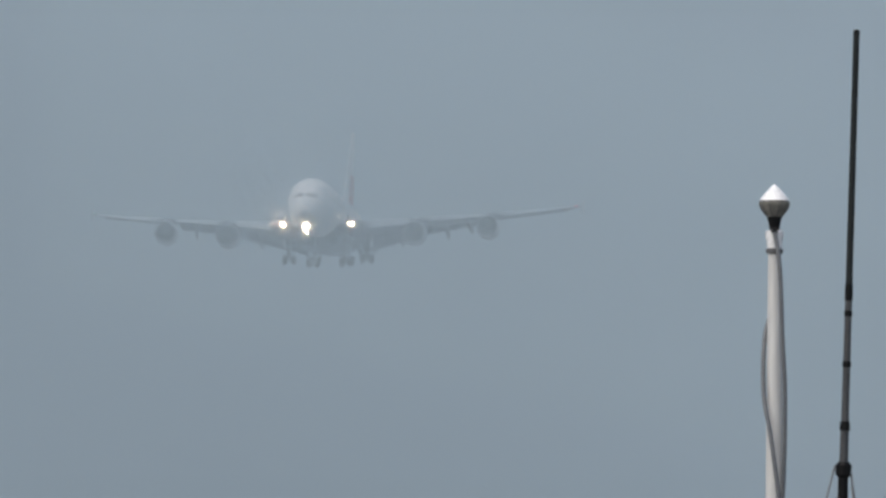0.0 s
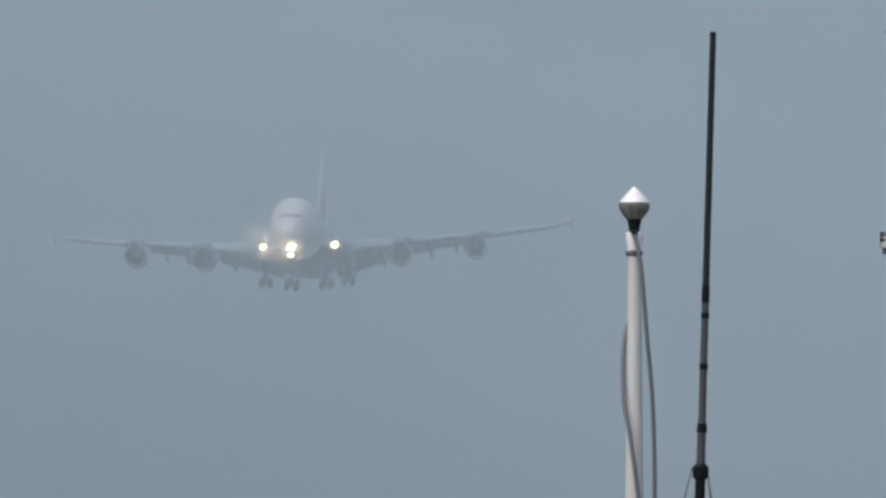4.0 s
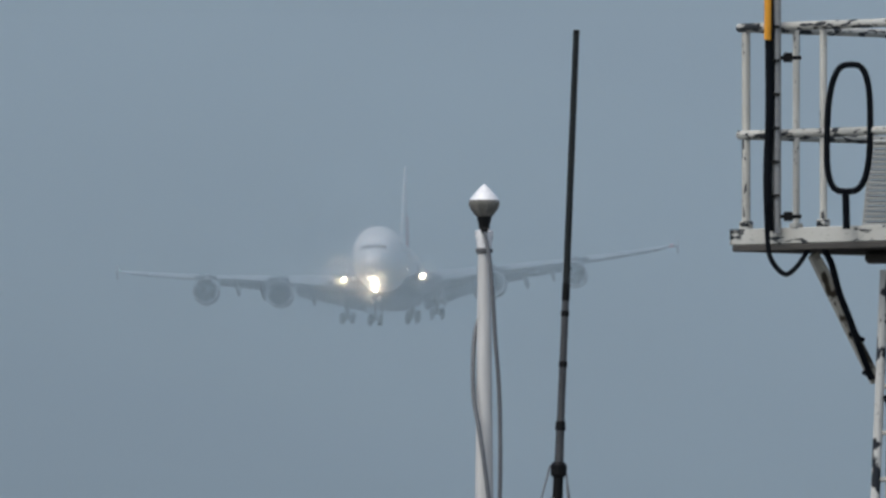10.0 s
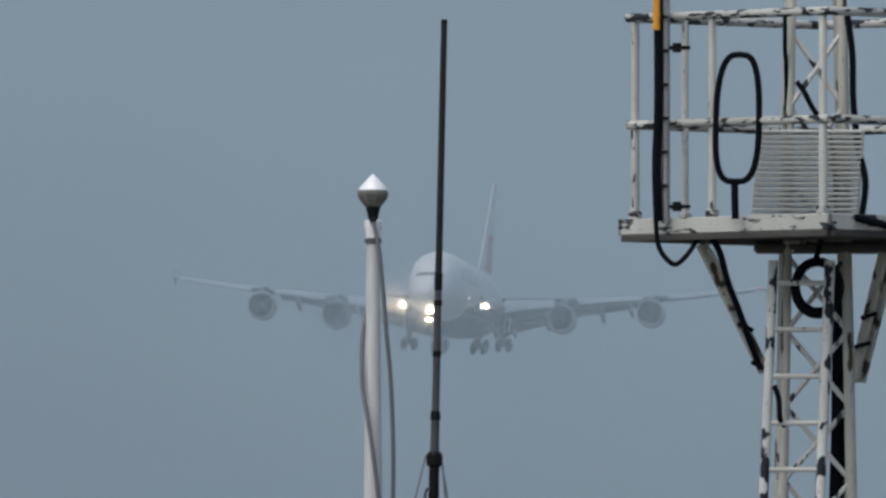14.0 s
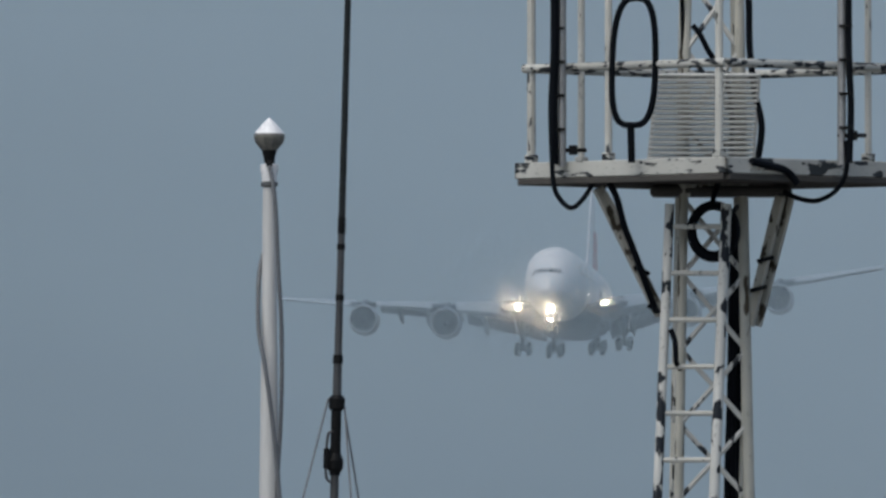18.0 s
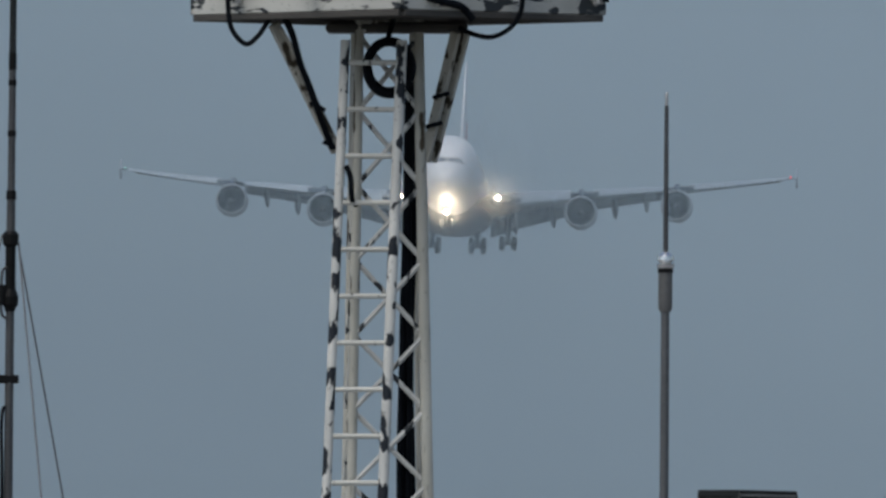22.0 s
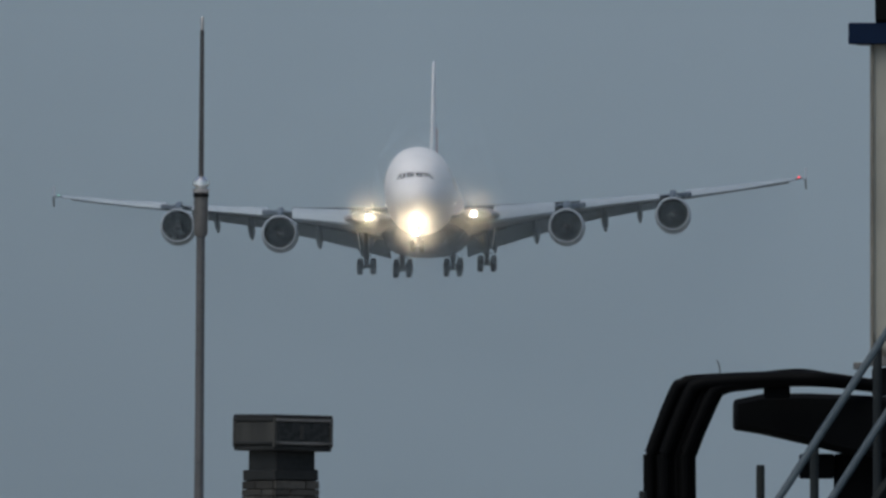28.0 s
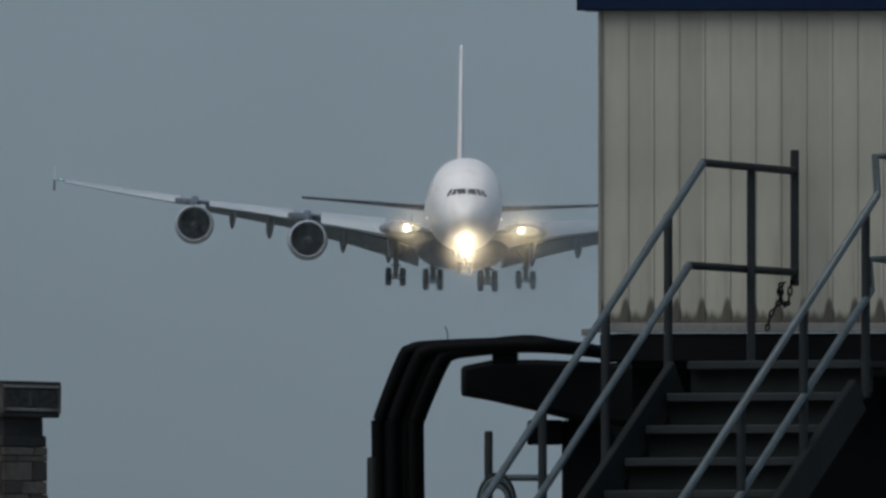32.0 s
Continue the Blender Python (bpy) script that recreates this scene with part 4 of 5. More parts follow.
    for u, v in ((2.42017, 6.08758), (2.49337, 5.87118), (3.11391, 6.15122), (3.07572, 5.98574)):
        part("strut_band", box(mesh(), (u - TOWER[0], -0.2, v), (0.09547, 0.1, 0.02228), pose(0, 0, 0, 0, 25 if u < 2.80841 else -14), 0.003), CABLE, t)
    # ladder on the camera side
    top_z, low_z = 6.45672, 0.05
    lean = 0.11138 / (6.45672 - 3.84727)
    for x0, r in ((2.57292 - TOWER[0], 0.02705), (2.89115 - TOWER[0], 0.03023)):
        pts = [(x0 - lean * (top_z - z), -0.42 - 0.02 * (top_z - z), z) for z in (low_z, top_z * 0.4, top_z * 0.7, top_z)]
        part("ladder_stile", tube(mesh(), pts, r, 10), STILE_PAINT, t, "badly flaking white stile", True)
    z = 6.32943
    while z > 0.3:
        s = lean * (top_z - z)
        a, b = (2.57292 - TOWER[0] - s, -0.42 - 0.02 * (top_z - z), z), (2.89115 - TOWER[0] - s, -0.42 - 0.02 * (top_z - z), z)
        part("rung", tube(mesh(), [a, b], 0.01464, 8), FLAKED, t)
        z -= 0.26254
    for z in (DECK_TOP - 0.35, DECK_TOP - 1.6, DECK_TOP - 3.0, 1.0):
        s = lean * (top_z - z)
        for x0 in (2.57292 - TOWER[0] - s, 2.89115 - TOWER[0] - s):
            part("ladder_bracket", bar(mesh(), (x0, -0.4 - 0.02 * (top_z - z), z), (x0, -0.1, z), 0.02, 0.02), FLAKED, t)
    # louvred guard on the platform
    ux0, ux1, lx0, lx1 = 2.5051 - TOWER[0], 3.07791 - TOWER[0], 2.451 - TOWER[0], 3.03972 - TOWER[0]
    zt, zl = 7.19819, 6.70175
    guard = thing("louvred_guard", "pale louvred metal guard standing on the tower platform", "guard", (TOWER[0], TOWER[1] - 0.36, 0))
    n = 17
    for i in range(n):
        f = (i + 0.5) / n
        a, b = lx0 + (ux0 - lx0) * f, lx1 + (ux1 - lx1) * f
        part("slat", box(mesh(), ((a + b) / 2, 0, zl + (zt - zl) * f), (b - a, 0.025, 0.0125), pose(0, 0, 0, 25), 0.001), LOUVRE, guard)
        part("rear_slat", box(mesh(), ((a + b) / 2, 0.07, zl + (zt - zl) * (f - 0.5 / n)), (b - a - 0.03, 0.012, 0.004), None, 0.001), LOUVRE_SHADED, guard, "rear slat painted dark for shade")
    for a, b in ((lx0, ux0), (lx1, ux1), ((lx0 * 0.34 + lx1 * 0.66), (ux0 * 0.34 + ux1 * 0.66))):
        part("upright", bar(mesh(), (a, 0.01, DECK_TOP - 0.04), (b, 0.01, zt), 0.012, 0.02), LOUVRE, guard)
    return t


def tower_gear():
    """What hangs from the tower and stands on its platform."""
    x0, y0 = TOWER

    def cable(label, pts, r, material=CABLE):
        c = thing("cable", label, "cable", (x0, y0, 0), "cables on the tower")
        part("sheath", tube(mesh(), curve([(a - x0, b, z) for a, b, z in pts], 8), r, 8), material, c, "", True)
        return c

    # ring antenna
    loop = thing("ring_antenna", "black oval ring antenna on a short stem", "antenna", (x0, y0, 0))
    cx, cz = 2.3662 - x0, 7.245
    pts = []
    for k in range(32):
        a = 2 * math.pi * k / 32
        c, s = math.cos(a), math.sin(a)
        pts.append((cx + 0.121 * math.copysign(abs(c) ** 0.62, c) * (1.0 - 0.06 * s) + 0.01273 * s, -0.75, cz + 0.3575 * math.copysign(abs(s) ** 0.75, s)))
    part("ring", tube(mesh(), pts, 0.01846, 10, True), CABLE, loop, "", True)
    part("stem", tube(mesh(), [(cx - 0.01273, -0.75, DECK_TOP - 0.02), (cx - 0.0175, -0.75, 6.891)], 0.02068, 8), CABLE, loop)
    part("hub", box(mesh(), (cx - 0.0175, -0.75, 6.891), (0.1082, 0.05, 0.03), None, 0.01), CABLE, loop)
    # aerial poles with their feeders
    for px, top, r, fx, yy, clamps, sleeve in ((1.967, 8.1914, 0.026, -1, -0.3, (7.65643, 6.76222), (8.1914, 7.75543)),
                                               (3.535, 8.1914, 0.024, 1, -0.62, (7.74235, 6.83541), None),
                                               (4.0015, 8.1914, 0.02864, 1, -0.1, (6.77617,), (7.07848 - 0.02, 7.77858))):
        pole = thing("aerial_pole", "grey aerial pole clamped to the platform rail with a black feeder", "aerial pole", (x0, y0, 0), "aerial poles on the platform")
        x = px - x0
        part("tube", lathe(mesh(), [(r, DECK_TOP - 0.03), (r, top)], 12, Matrix.Translation((x, yy, 0))), ALU, pole, "grey tube", True)
        part("feeder", tube(mesh(), curve([(x + fx * 0.04137, yy - 0.03, DECK_TOP - 0.02), (x + fx * 0.05092, yy - 0.03, DECK_TOP + 0.3), (x + fx * 0.03819, yy - 0.03, DECK_TOP + 0.7), (x + fx * 0.04455, yy - 0.03, top)], 6), 0.026 if fx < 0 else 0.019, 8), CABLE, pole, "black feeder cable", True)
        for z in clamps:
            part("clamp", box(mesh(), (x + 0.05728, yy, z), (0.16548, 0.03, 0.02228), None, 0.004), BLACK_PLASTIC, pole, "black clamp")
            part("clamp_nut", box(mesh(), (x + 0.06365, yy - 0.02, z), (0.05092, 0.03, 0.0541), None, 0.005), BLACK_PLASTIC, pole)
        for k in range(6):
            z = DECK_TOP + 0.18 + 0.19 * k
            part("cable_tie", box(mesh(), (x + fx * 0.02228, yy - 0.015, z), (0.07637, 0.07, 0.01591), None, 0.003), BLACK_PLASTIC, pole)
        if sleeve:
            a, b = sorted(sleeve)
            part("sleeve", tube(mesh(), [(x + fx * 0.05092, yy - 0.05, a), (x + fx * 0.04773, yy - 0.05, b)], 0.02068, 10), ORANGE, pole, "orange sleeve", True)
    # drooping feeders
    cable("black cable drooping below the platform edge", [(1.91101, -0.42, 6.83859), (1.91419, -0.42, 6.63174), (1.93647, -0.42, 6.514), (2.01284, -0.42, 6.43444), (2.08285, -0.4, 6.48218), (2.1465, -0.36, 6.57764)], 0.01432)
    cable("black cable drooping below the platform edge", [(3.55942, -0.65, 6.80677), (3.55942, -0.62, 6.63174), (3.50214, -0.55, 6.52673), (3.39713, -0.5, 6.47263), (3.29211, -0.45, 6.48854), (3.21574, -0.4, 6.52673)], 0.01432)
    cable("thick black cable taped along the strut", [(2.22924, -0.45, 6.57764), (2.27379, -0.45, 6.48854), (2.31834, -0.4, 6.32943), (2.36926, -0.35, 6.20214), (2.4329, -0.3, 6.02711), (2.50291, -0.22, 5.85209)], 0.019)
    cable("black cable running up beside the mast", [(2.98244, -0.3, 7.88555), (3.01745, -0.3, 7.63097), (3.02381, -0.3, 7.34457), (3.05245, -0.33, 7.08999), (3.09064, -0.36, 6.89905), (3.06836, -0.34, 6.70175)], 0.01909)
    cable("black cable lying along the platform edge", [(3.02605, -1.05, 6.67963), (3.1056, -1.0, 6.65736), (3.21698, -0.85, 6.6319), (3.28063, -0.8, 6.56189)], 0.02228)
    cable("thick black cable tied inside the mast", [(2.7024, -0.3, 7.4655), (2.74377, -0.3, 7.41458), (2.78832, -0.3, 7.32866), (2.90925, -0.25, 7.1059), (2.92834, -0.2, 6.6763)], 0.01591)
    cable("black cable running up beside the mast", [(2.64194, -0.2, 7.88555), (2.64194, -0.2, 7.63097), (2.6483, -0.15, 7.53551), (2.66103, -0.1, 6.70175)], 0.01273)
    # coil
    coil = thing("cable_coil", "coil of black cable tied under the platform", "cable coil", (x0, y0, 0))
    for k, (r, w) in enumerate(((42, 6), (46, 6), (50, 5), (45, 6))):
        c = (2.82114 - x0, -0.3 - 0.02 * k, 6.31034 - 0.00636 * k)
        pts = [(c[0] + 0.00318 * r * 0.86 * math.cos(2 * math.pi * q / 28), c[1], c[2] + 0.00318 * (r * math.sin(2 * math.pi * q / 28) + k)) for q in range(28)]
        part("turn", tube(mesh(), pts, 0.00318 * w, 8, True), CABLE, coil, "", True)
    part("lashing", tube(mesh(), [(2.80841 - x0, -0.36, 6.45035), (2.8466 - x0, -0.3, 6.58401)], 0.01591, 6), CABLE, coil)
    # bundle of feeders down the right leg
    bundle = thing("feeder_bundle", "thick bundle of black feeder cables running down the tower leg", "cable bundle", (x0, y0, 0))
    for k in range(4):
        pts = [(2.96116 - x0 - 0.00636 * k, 0.0, 6.26578), (2.95479 - x0 - 0.00955 * k, -0.02 - 0.03 * (k % 2), 5.96347)]
        for i in range(1, 11):
            v = DECK_TOP - 0.75 - 0.46 * i
            pts.append((2.96116 - x0 + 0.00318 * (-5 * k - 0.9 * i + 3 * math.sin(i * 1.7 + k * 2.1) - (7 if k == 3 else 0) * (1 if i > 3 else 0)), -0.03 - 0.03 * (k % 2), max(v, 0.03)))
        part("feeder", tube(mesh(), curve(pts, 4), 0.01909, 8), CABLE, bundle, "", True)
    short = thing("cable", "short black cable taped to the ladder", "cable", (x0, y0, 0), "cables on the tower")
    pts = [(2.5761 - x0, -0.46, 5.75026), (2.60156 - x0, -0.47, 5.67707), (2.60793 - x0, -0.47, 5.56569), (2.63338 - x0, -0.3, 5.53386)]
    part("sheath", tube(mesh(), curve(pts, 6), 0.01591, 8), CABLE, short, "", True)


# ---- rod antenna ----


def rod_antenna():
    x, y = 3.95092, 150.0
    rod = thing("rod_antenna", "slim grey rod antenna with a polished collar on a steel pole", "antenna", (x, y, 0))
    rod.rotation_euler = (0, radians(0.4), 0)

    def piece(name, profile, material, label=""):
        part(name, lathe(mesh(), [(r, z) for r, z in profile], 16), material, rod, label, True)

    piece("tip", [(0.00868, 5.69449), (0.00868, 5.76392), (0.00434, 5.76971)], ALU, "paler tip")
    piece("rod", [(0.01331, 4.93654), (0.01215, 5.32998), (0.01041, 5.70028)], DARK_ALU, "dark grey rod")
    piece("collar", [(0.03472, 4.86132), (0.04339, 4.87289), (0.04339, 4.88736), (0.03182, 4.89604), (0.04195, 4.90761), (0.0405, 4.92786), (0.02314, 4.94522), (0.01157, 4.95389)], CHROME, "polished steel collar")
    piece("seal", [(0.0405, 4.84396), (0.0405, 4.86421)], BLACK_PLASTIC)
    piece("body", [(0.02604, 4.64145), (0.03616, 4.6646), (0.03616, 4.83818), (0.03761, 4.84975)], BODY_ALU, "grey cylindrical body")
    piece("pole", [(0.03472, 0), (0.02604, 2.72632), (0.02314, 3.64628), (0.0217, 4.64145)], GALV, "grey steel pole")
    part("foot_plate", box(mesh(), (0, 0, 0.01), (0.26, 0.26, 0.02), None, 0.004), GALV, rod)


# ---- chimney with its square cowl ----


def chimney():
    x, y = 4.69803, 160.0
    c = thing("chimney", "sooty brick chimney with a dark square metal cowl", "chimney", (x, y, 0))
    turn = radians(33.5)
    rot = Matrix.Rotation(turn, 4, "Z")
    tilt = pose(0, 0, 0, 0, 1.0)
    side = 0.39036
    z0, z1 = 3.66602, 3.86351
    zm = (z0 + z1) / 2
    place = Matrix.Translation((0, 0, zm)) @ tilt @ rot

    def slab(name, centre, size, material, label="", bevel=0.003):
        m = place @ Matrix.Translation(centre)
        part(name, box(mesh(), (0, 0, 0), size, m, bevel), material, c, label)

    h = z1 - z0
    slab("cowl_core", (0, 0, 0), (side * 0.93, side * 0.93, h * 0.9), DRUM_DARK)
    slab("cowl_lid", (0, 0, h / 2 - 0.012), (side * 1.01, side * 1.01, 0.024), DRUM_DARK, "dark lid", 0.006)
    slab("cowl_base", (0, 0, -h / 2 + 0.014), (side * 0.99, side * 0.99, 0.028), DRUM_DARK, "", 0.006)
    # the camera side: a framed dark panel on the wide face, plain streaked sheet on the narrow one
    for k in range(4):
        m = Matrix.Rotation(math.pi / 2 * k, 4, "Z")
        f = m @ Vector((0, -side * 0.475, 0))
        size = (side * 0.9, 0.02, h * 0.56) if k % 2 == 0 else (0.02, side * 0.9, h * 0.56)
        slab("cowl_panel", f, size, DRUM_GLASS if k % 2 == 0 else COWL_SHEET, "dark panel")
        for z in (h * 0.35, -h * 0.29):
            g = m @ Vector((0, -side * 0.483, z))
            slab("cowl_rim", g, (side * 0.96, 0.022, h * 0.085) if k % 2 == 0 else (0.022, side * 0.96, h * 0.085), DRUM_RIM if k % 2 == 0 else DRUM_DARK, "worn pale rim")
        e = m @ Vector((-side * 0.478, -side * 0.478, 0))
        slab("cowl_corner", e, (0.022, 0.022, h * 0.8), COWL_SHEET)
    slab("cowl_stay", (-side * 0.02, -side * 0.484, h * 0.02), (side * 0.07, 0.016, h * 0.42), COWL_SHEET)
    stack = 0.29932
    part("flue", box(mesh(), (-0.00617, 0, 3.61047), (stack * 0.88, stack * 0.88, 0.13578), rot, 0.006), DRUM_DARK, c, "dark flue")
    top = 3.56418
    part("flue_shaft", box(mesh(), (-0.01234, 0, top / 2), (stack - 0.03, stack - 0.03, top - 0.004), rot), MORTAR, c, "dark mortar core")
    # courses of brick round the shaft, each brick its own piece
    long, high, deep = stack / 2 - 0.008, 0.064, 0.07
    bm = box(mesh(), (0, 0, 0), (long, deep, high), None, 0.004)
    first = part("brick", bm, BRICK, c)
    random.seed(11)
    spots = []
    part("cap_band", box(mesh(), (-0.01234, 0, top - 0.03), (stack * 1.0, stack * 1.0, 0.06), rot, 0.006), DRUM_DARK, c, "dark band")
    z = top - 0.062
    for row in range(36):
        tall = (0.045, 0.034, 0.108, 0.07, 0.062, 0.09)[row % 6]
        z -= tall
        for k in range(4):
            m = Matrix.Translation((-0.01234, 0, z + tall / 2)) @ rot @ Matrix.Rotation(math.pi / 2 * k, 4, "Z")
            cut = 0.5 + random.choice((-1, 1)) * random.uniform(0.05, 0.22)
            for x0, x1 in ((0.0, cut), (cut, 1.0)):
                push = random.uniform(-0.004, 0.003)
                wide = (x1 - x0) * stack / long * 0.97
                spots.append(m @ Matrix.Translation(((x0 + x1 - 1) / 2 * stack, -stack / 2 + deep / 2 - 0.008 - push, 0)) @ pose(0, 0, 0, 0, random.uniform(-0.8, 0.8), random.uniform(-1.2, 1.2)) @ Matrix.Diagonal((wide, 1, (tall - 0.003) / high, 1)))
    first.matrix_basis = spots[0]
    for m in spots[1:]:
        o = new("brick", first.data)
        o.parent = c
        o.matrix_basis = m


# ---- boarding bridge cabin ----
WX, WY = 8.54404, 172.6


def cabin():
    c = thing("bridge_cabin", "cream ribbed metal cabin with blue roof edge on dark steel frame", "cabin", (WX, WY, 0))
    c.rotation_euler = (0, 0, radians(-3.3))
    z0, z1 = 4.38464, 6.19918 + 0.12
    wide, deep = 3.6, 2.6
    part("core", box(mesh(), (wide / 2, deep / 2 + 0.03, (z0 + z1) / 2), (wide - 0.02, deep - 0.02, z1 - z0 - 0.02)), FRAME_SHADED, c)
    pitch = 0.15027
    n = int(wide / pitch)
    # every sheet is folded: a wide pan between two raised ribs
    prof = [(0.0, -0.008), (0.014, -0.0085), (0.024, 0.0), (pitch * 0.5, -0.002), (pitch + 0.004, 0.0)]
    back = [(p[0], p[1] + 0.004) for p in prof[::-1]]
    for face in ("front", "side"):
        m = n if face == "front" else int(deep / pitch)
        bm = mesh()
        loft(bm, [[(x, q, z) for x, q in prof + back] for z in (0.0, z1 - z0)])
        sheet = part("cladding_sheet", bm, CLADDING, c, "dirty cream ribbed sheet")
        turn = Matrix.Identity(4) if face == "front" else pose(0, deep, 0, 0, 0, -90)
        sheet.matrix_basis = Matrix.Translation((0, 0, z0)) @ turn
        for k in range(1, m):
            o = new("cladding_sheet", sheet.data)
            o.parent = c
            o.matrix_basis = Matrix.Translation((0, 0, z0)) @ turn @ Matrix.Translation((k * pitch, 0.0015 * (k % 2), 0))
            tagged(o, "dirty cream ribbed sheet")
    part("corner_trim", bar(mesh(), (0.0, -0.012, z0), (0.0, -0.012, z1), 0.02, 0.03), CORNER, c, "stained corner strip")
    zb = 6.2224
    part("roof_edge", box(mesh(), (wide / 2 - 0.045, -0.03, zb + 0.06303), (wide + 0.18577, 0.1, 0.12606), None, 0.006), FASCIA_BLUE, c, "dark blue roof edge")
    part("roof_edge", box(mesh(), (-0.04976, 0.14, zb + 0.06303), (0.08625, 0.24, 0.12606), None, 0.006), FASCIA_BLUE, c, "dark blue roof edge")
    part("roof", box(mesh(), (wide / 2 + 0.02, deep / 2, zb + 0.12606 + 0.1), (wide, deep + 0.2, 0.2), None, 0.02), FRAME_SHADED, c, "dark flat roof")
    part("sill", box(mesh(), (wide / 2, -0.02, z0 - 0.03317), (wide + 0.04, 0.09, 0.05639), None, 0.004), LEDGE, c, "grey sill ledge")
    part("sill_bracket", box(mesh(), (-0.06966, -0.03, z0 - 0.05971), (0.07961, 0.05, 0.03981), None, 0.004), LEDGE, c)
    zf = z0 - 0.06635
    part("floor_beam", box(mesh(), (wide / 2, 0.03, zf - 0.08625), (wide, 0.16, 0.16586), None, 0.01), FRAME_SHADED, c, "dark floor beam")
    part("floor_frame", box(mesh(), (wide / 2 + 0.05, deep / 2, zf - 0.1), (wide - 0.1, deep, 0.2)), FRAME_SHADED, c)
    # added box that fills the area behind the stairs where only shade shows
    part("shade_box", box(mesh(), (wide / 2 + 0.1, 0.9, (zf - 0.13269) / 2), (wide - 0.1, 1.1, zf - 0.13269), None, 0.02), FRAME_SHADED, c, "dark box filling the shade behind the stairs")
    part("leg", box(mesh(), (-0.01327, 0.35, (3.8771) / 2), (0.35163, 0.3, 3.8771), None, 0.02), FRAME_SHADED, c, "dark steel leg")
    for k in range(3):
        part("rib_plate", box(mesh(), (-0.14928 + 0.09952 * k, 0.18, 3.61171 - 0.1), (0.012, 0.06, 0.5), None, 0.002), STAIR_STEEL, c)


def bridge_stairs():
    d = 170.0
    s = thing("access_stairs", "dark steel access stairs with grey tubular handrails", "stairs", (8.89402, d, 0))
    top = 4.11408
    step = Vector((0.132, 0.215, 0.19))
    across = Vector((0.882, -0.471, 0)) * 1.24
    ox = 8.89402
    n = int(top / step.z)
    for k in range(n + 1):
        p = Vector((0, 0, top)) - step * k
        c = p + across / 2
        ang = math.atan2(across.y, across.x)
        rot = Matrix.Rotation(ang, 4, "Z")
        if k < 14:
            part("tread", box(mesh(), (c.x + 0.05, c.y + 0.09, p.z - 0.02), (across.length - 0.07, 0.24, 0.035), rot, 0.004), STAIR_STEEL, s, "dark steel tread")
            part("nosing", box(mesh(), (c.x, c.y - 0.03, p.z - 0.022), (across.length - 0.07, 0.03, 0.05), rot, 0.006), NOSING, s)
            part("riser", box(mesh(), (c.x + 0.02, c.y + 0.06, p.z - 0.112), (across.length - 0.08, 0.012, 0.148), rot, 0.002), STAIR_STEEL, s, "dark steel riser")
        elif p.z > 0.05:
            part("tread", box(mesh(), (c.x + 0.05, c.y + 0.09, p.z - 0.02), (across.length - 0.07, 0.24, 0.035), rot, 0.004), STAIR_STEEL, s, "dark steel tread")
    low = Vector((0, 0, top)) - step * (n + 0.4)
    for off in (Vector((0, 0, 0)), across):
        a, b = Vector((0, 0, top - 0.03)) + off + step * (-0.3 if off.x == 0 else -0.9), low + off
        b.z = max(b.z, 0.12)
        part("stringer", bar(mesh(), a, b, 0.05, 0.22), STAIR_STEEL, s, "dark steel stringer")
    bm = box(mesh(), (across.x / 2 + 0.35, across.y / 2 + 1.25, top - 0.03), (1.15, 2.4, 0.05), pose(0, 0, 0, 0, 0, -14), 0.006)
    part("landing", bm, STAIR_STEEL, s, "dark landing plate")
    r = 0.02295

    def rail(name, pts, rad=r):
        part(name, tube(mesh(), pts, rad, 10), RAIL_STEEL if "rail" in name else NOSING, s, "grey tubular rail" if "rail" in name else "", True)

    down = -step / step.z
    far = Vector((0.665, 2.35, 0))
    hand = Vector((9.01533 - ox, 0, 5.27145))
    mid = Vector((8.93336 - ox, 0, 4.67473))
    for p, cut in ((hand, hand.z - 1.0), (mid, mid.z - 0.55)):
        rail("handrail", [p, p + down * (cut * 0.5), p + down * cut])
        end = Vector((hand.x + far.x, far.y, p.z))
        # same rail in a darker steel, which paints in its shade
        part("landing_rail", tube(mesh(), [p, end], r, 10), NOSING, s, "landing rail darkened for shade", True)
    # posts of the near flight
    for k in (0, 3, 6, 9, 12, 15):
        base = Vector((8.80877 - ox, 0, 0)) - Vector((step.x, step.y, 0)) * k
        z_top = hand.z + (base.x - hand.x) / step.x * step.z
        z_low = top - step.z * k - 0.1
        if z_low > 0.1:
            rail("post", [(base.x, base.y - 0.05, z_low), (base.x, base.y - 0.05, z_top)], 0.02623)
    for f, extra in ((0.52, 0.0), (1.0, 0.12459)):
        p = hand + far * f
        part("post", bar(mesh(), (p.x, p.y, top - 0.02 if f < 1 else mid.z - 0.08), (p.x, p.y, p.z + extra), 0.04918, 0.05), NOSING, s, "dark square post")
    # right hand side
    hand2 = Vector((9.99566 - ox, across.y, 5.07473))
    mid2 = Vector((9.95959 - ox, across.y, 4.52063))
    for p, up, cut in ((hand2, 0.22295, hand2.z - 0.9), (mid2, 0.18033, mid2.z - 0.5)):
        e = p + Vector((-0.01311, 0, up))
        rail("handrail", [e + Vector((0.75, 1.4, 0)), e + Vector((0.1, 0.1, 0)), e, p, p + down * (cut * 0.5), p + down * cut])
    for k in (0, 3, 6, 9, 12, 15):
        base = Vector((9.92353 - ox, across.y, 0)) - Vector((step.x, step.y, 0)) * k
        z_top = hand2.z + (base.x - hand2.x) / step.x * step.z
        z_low = top - step.z * (k + 0.6) - 0.1
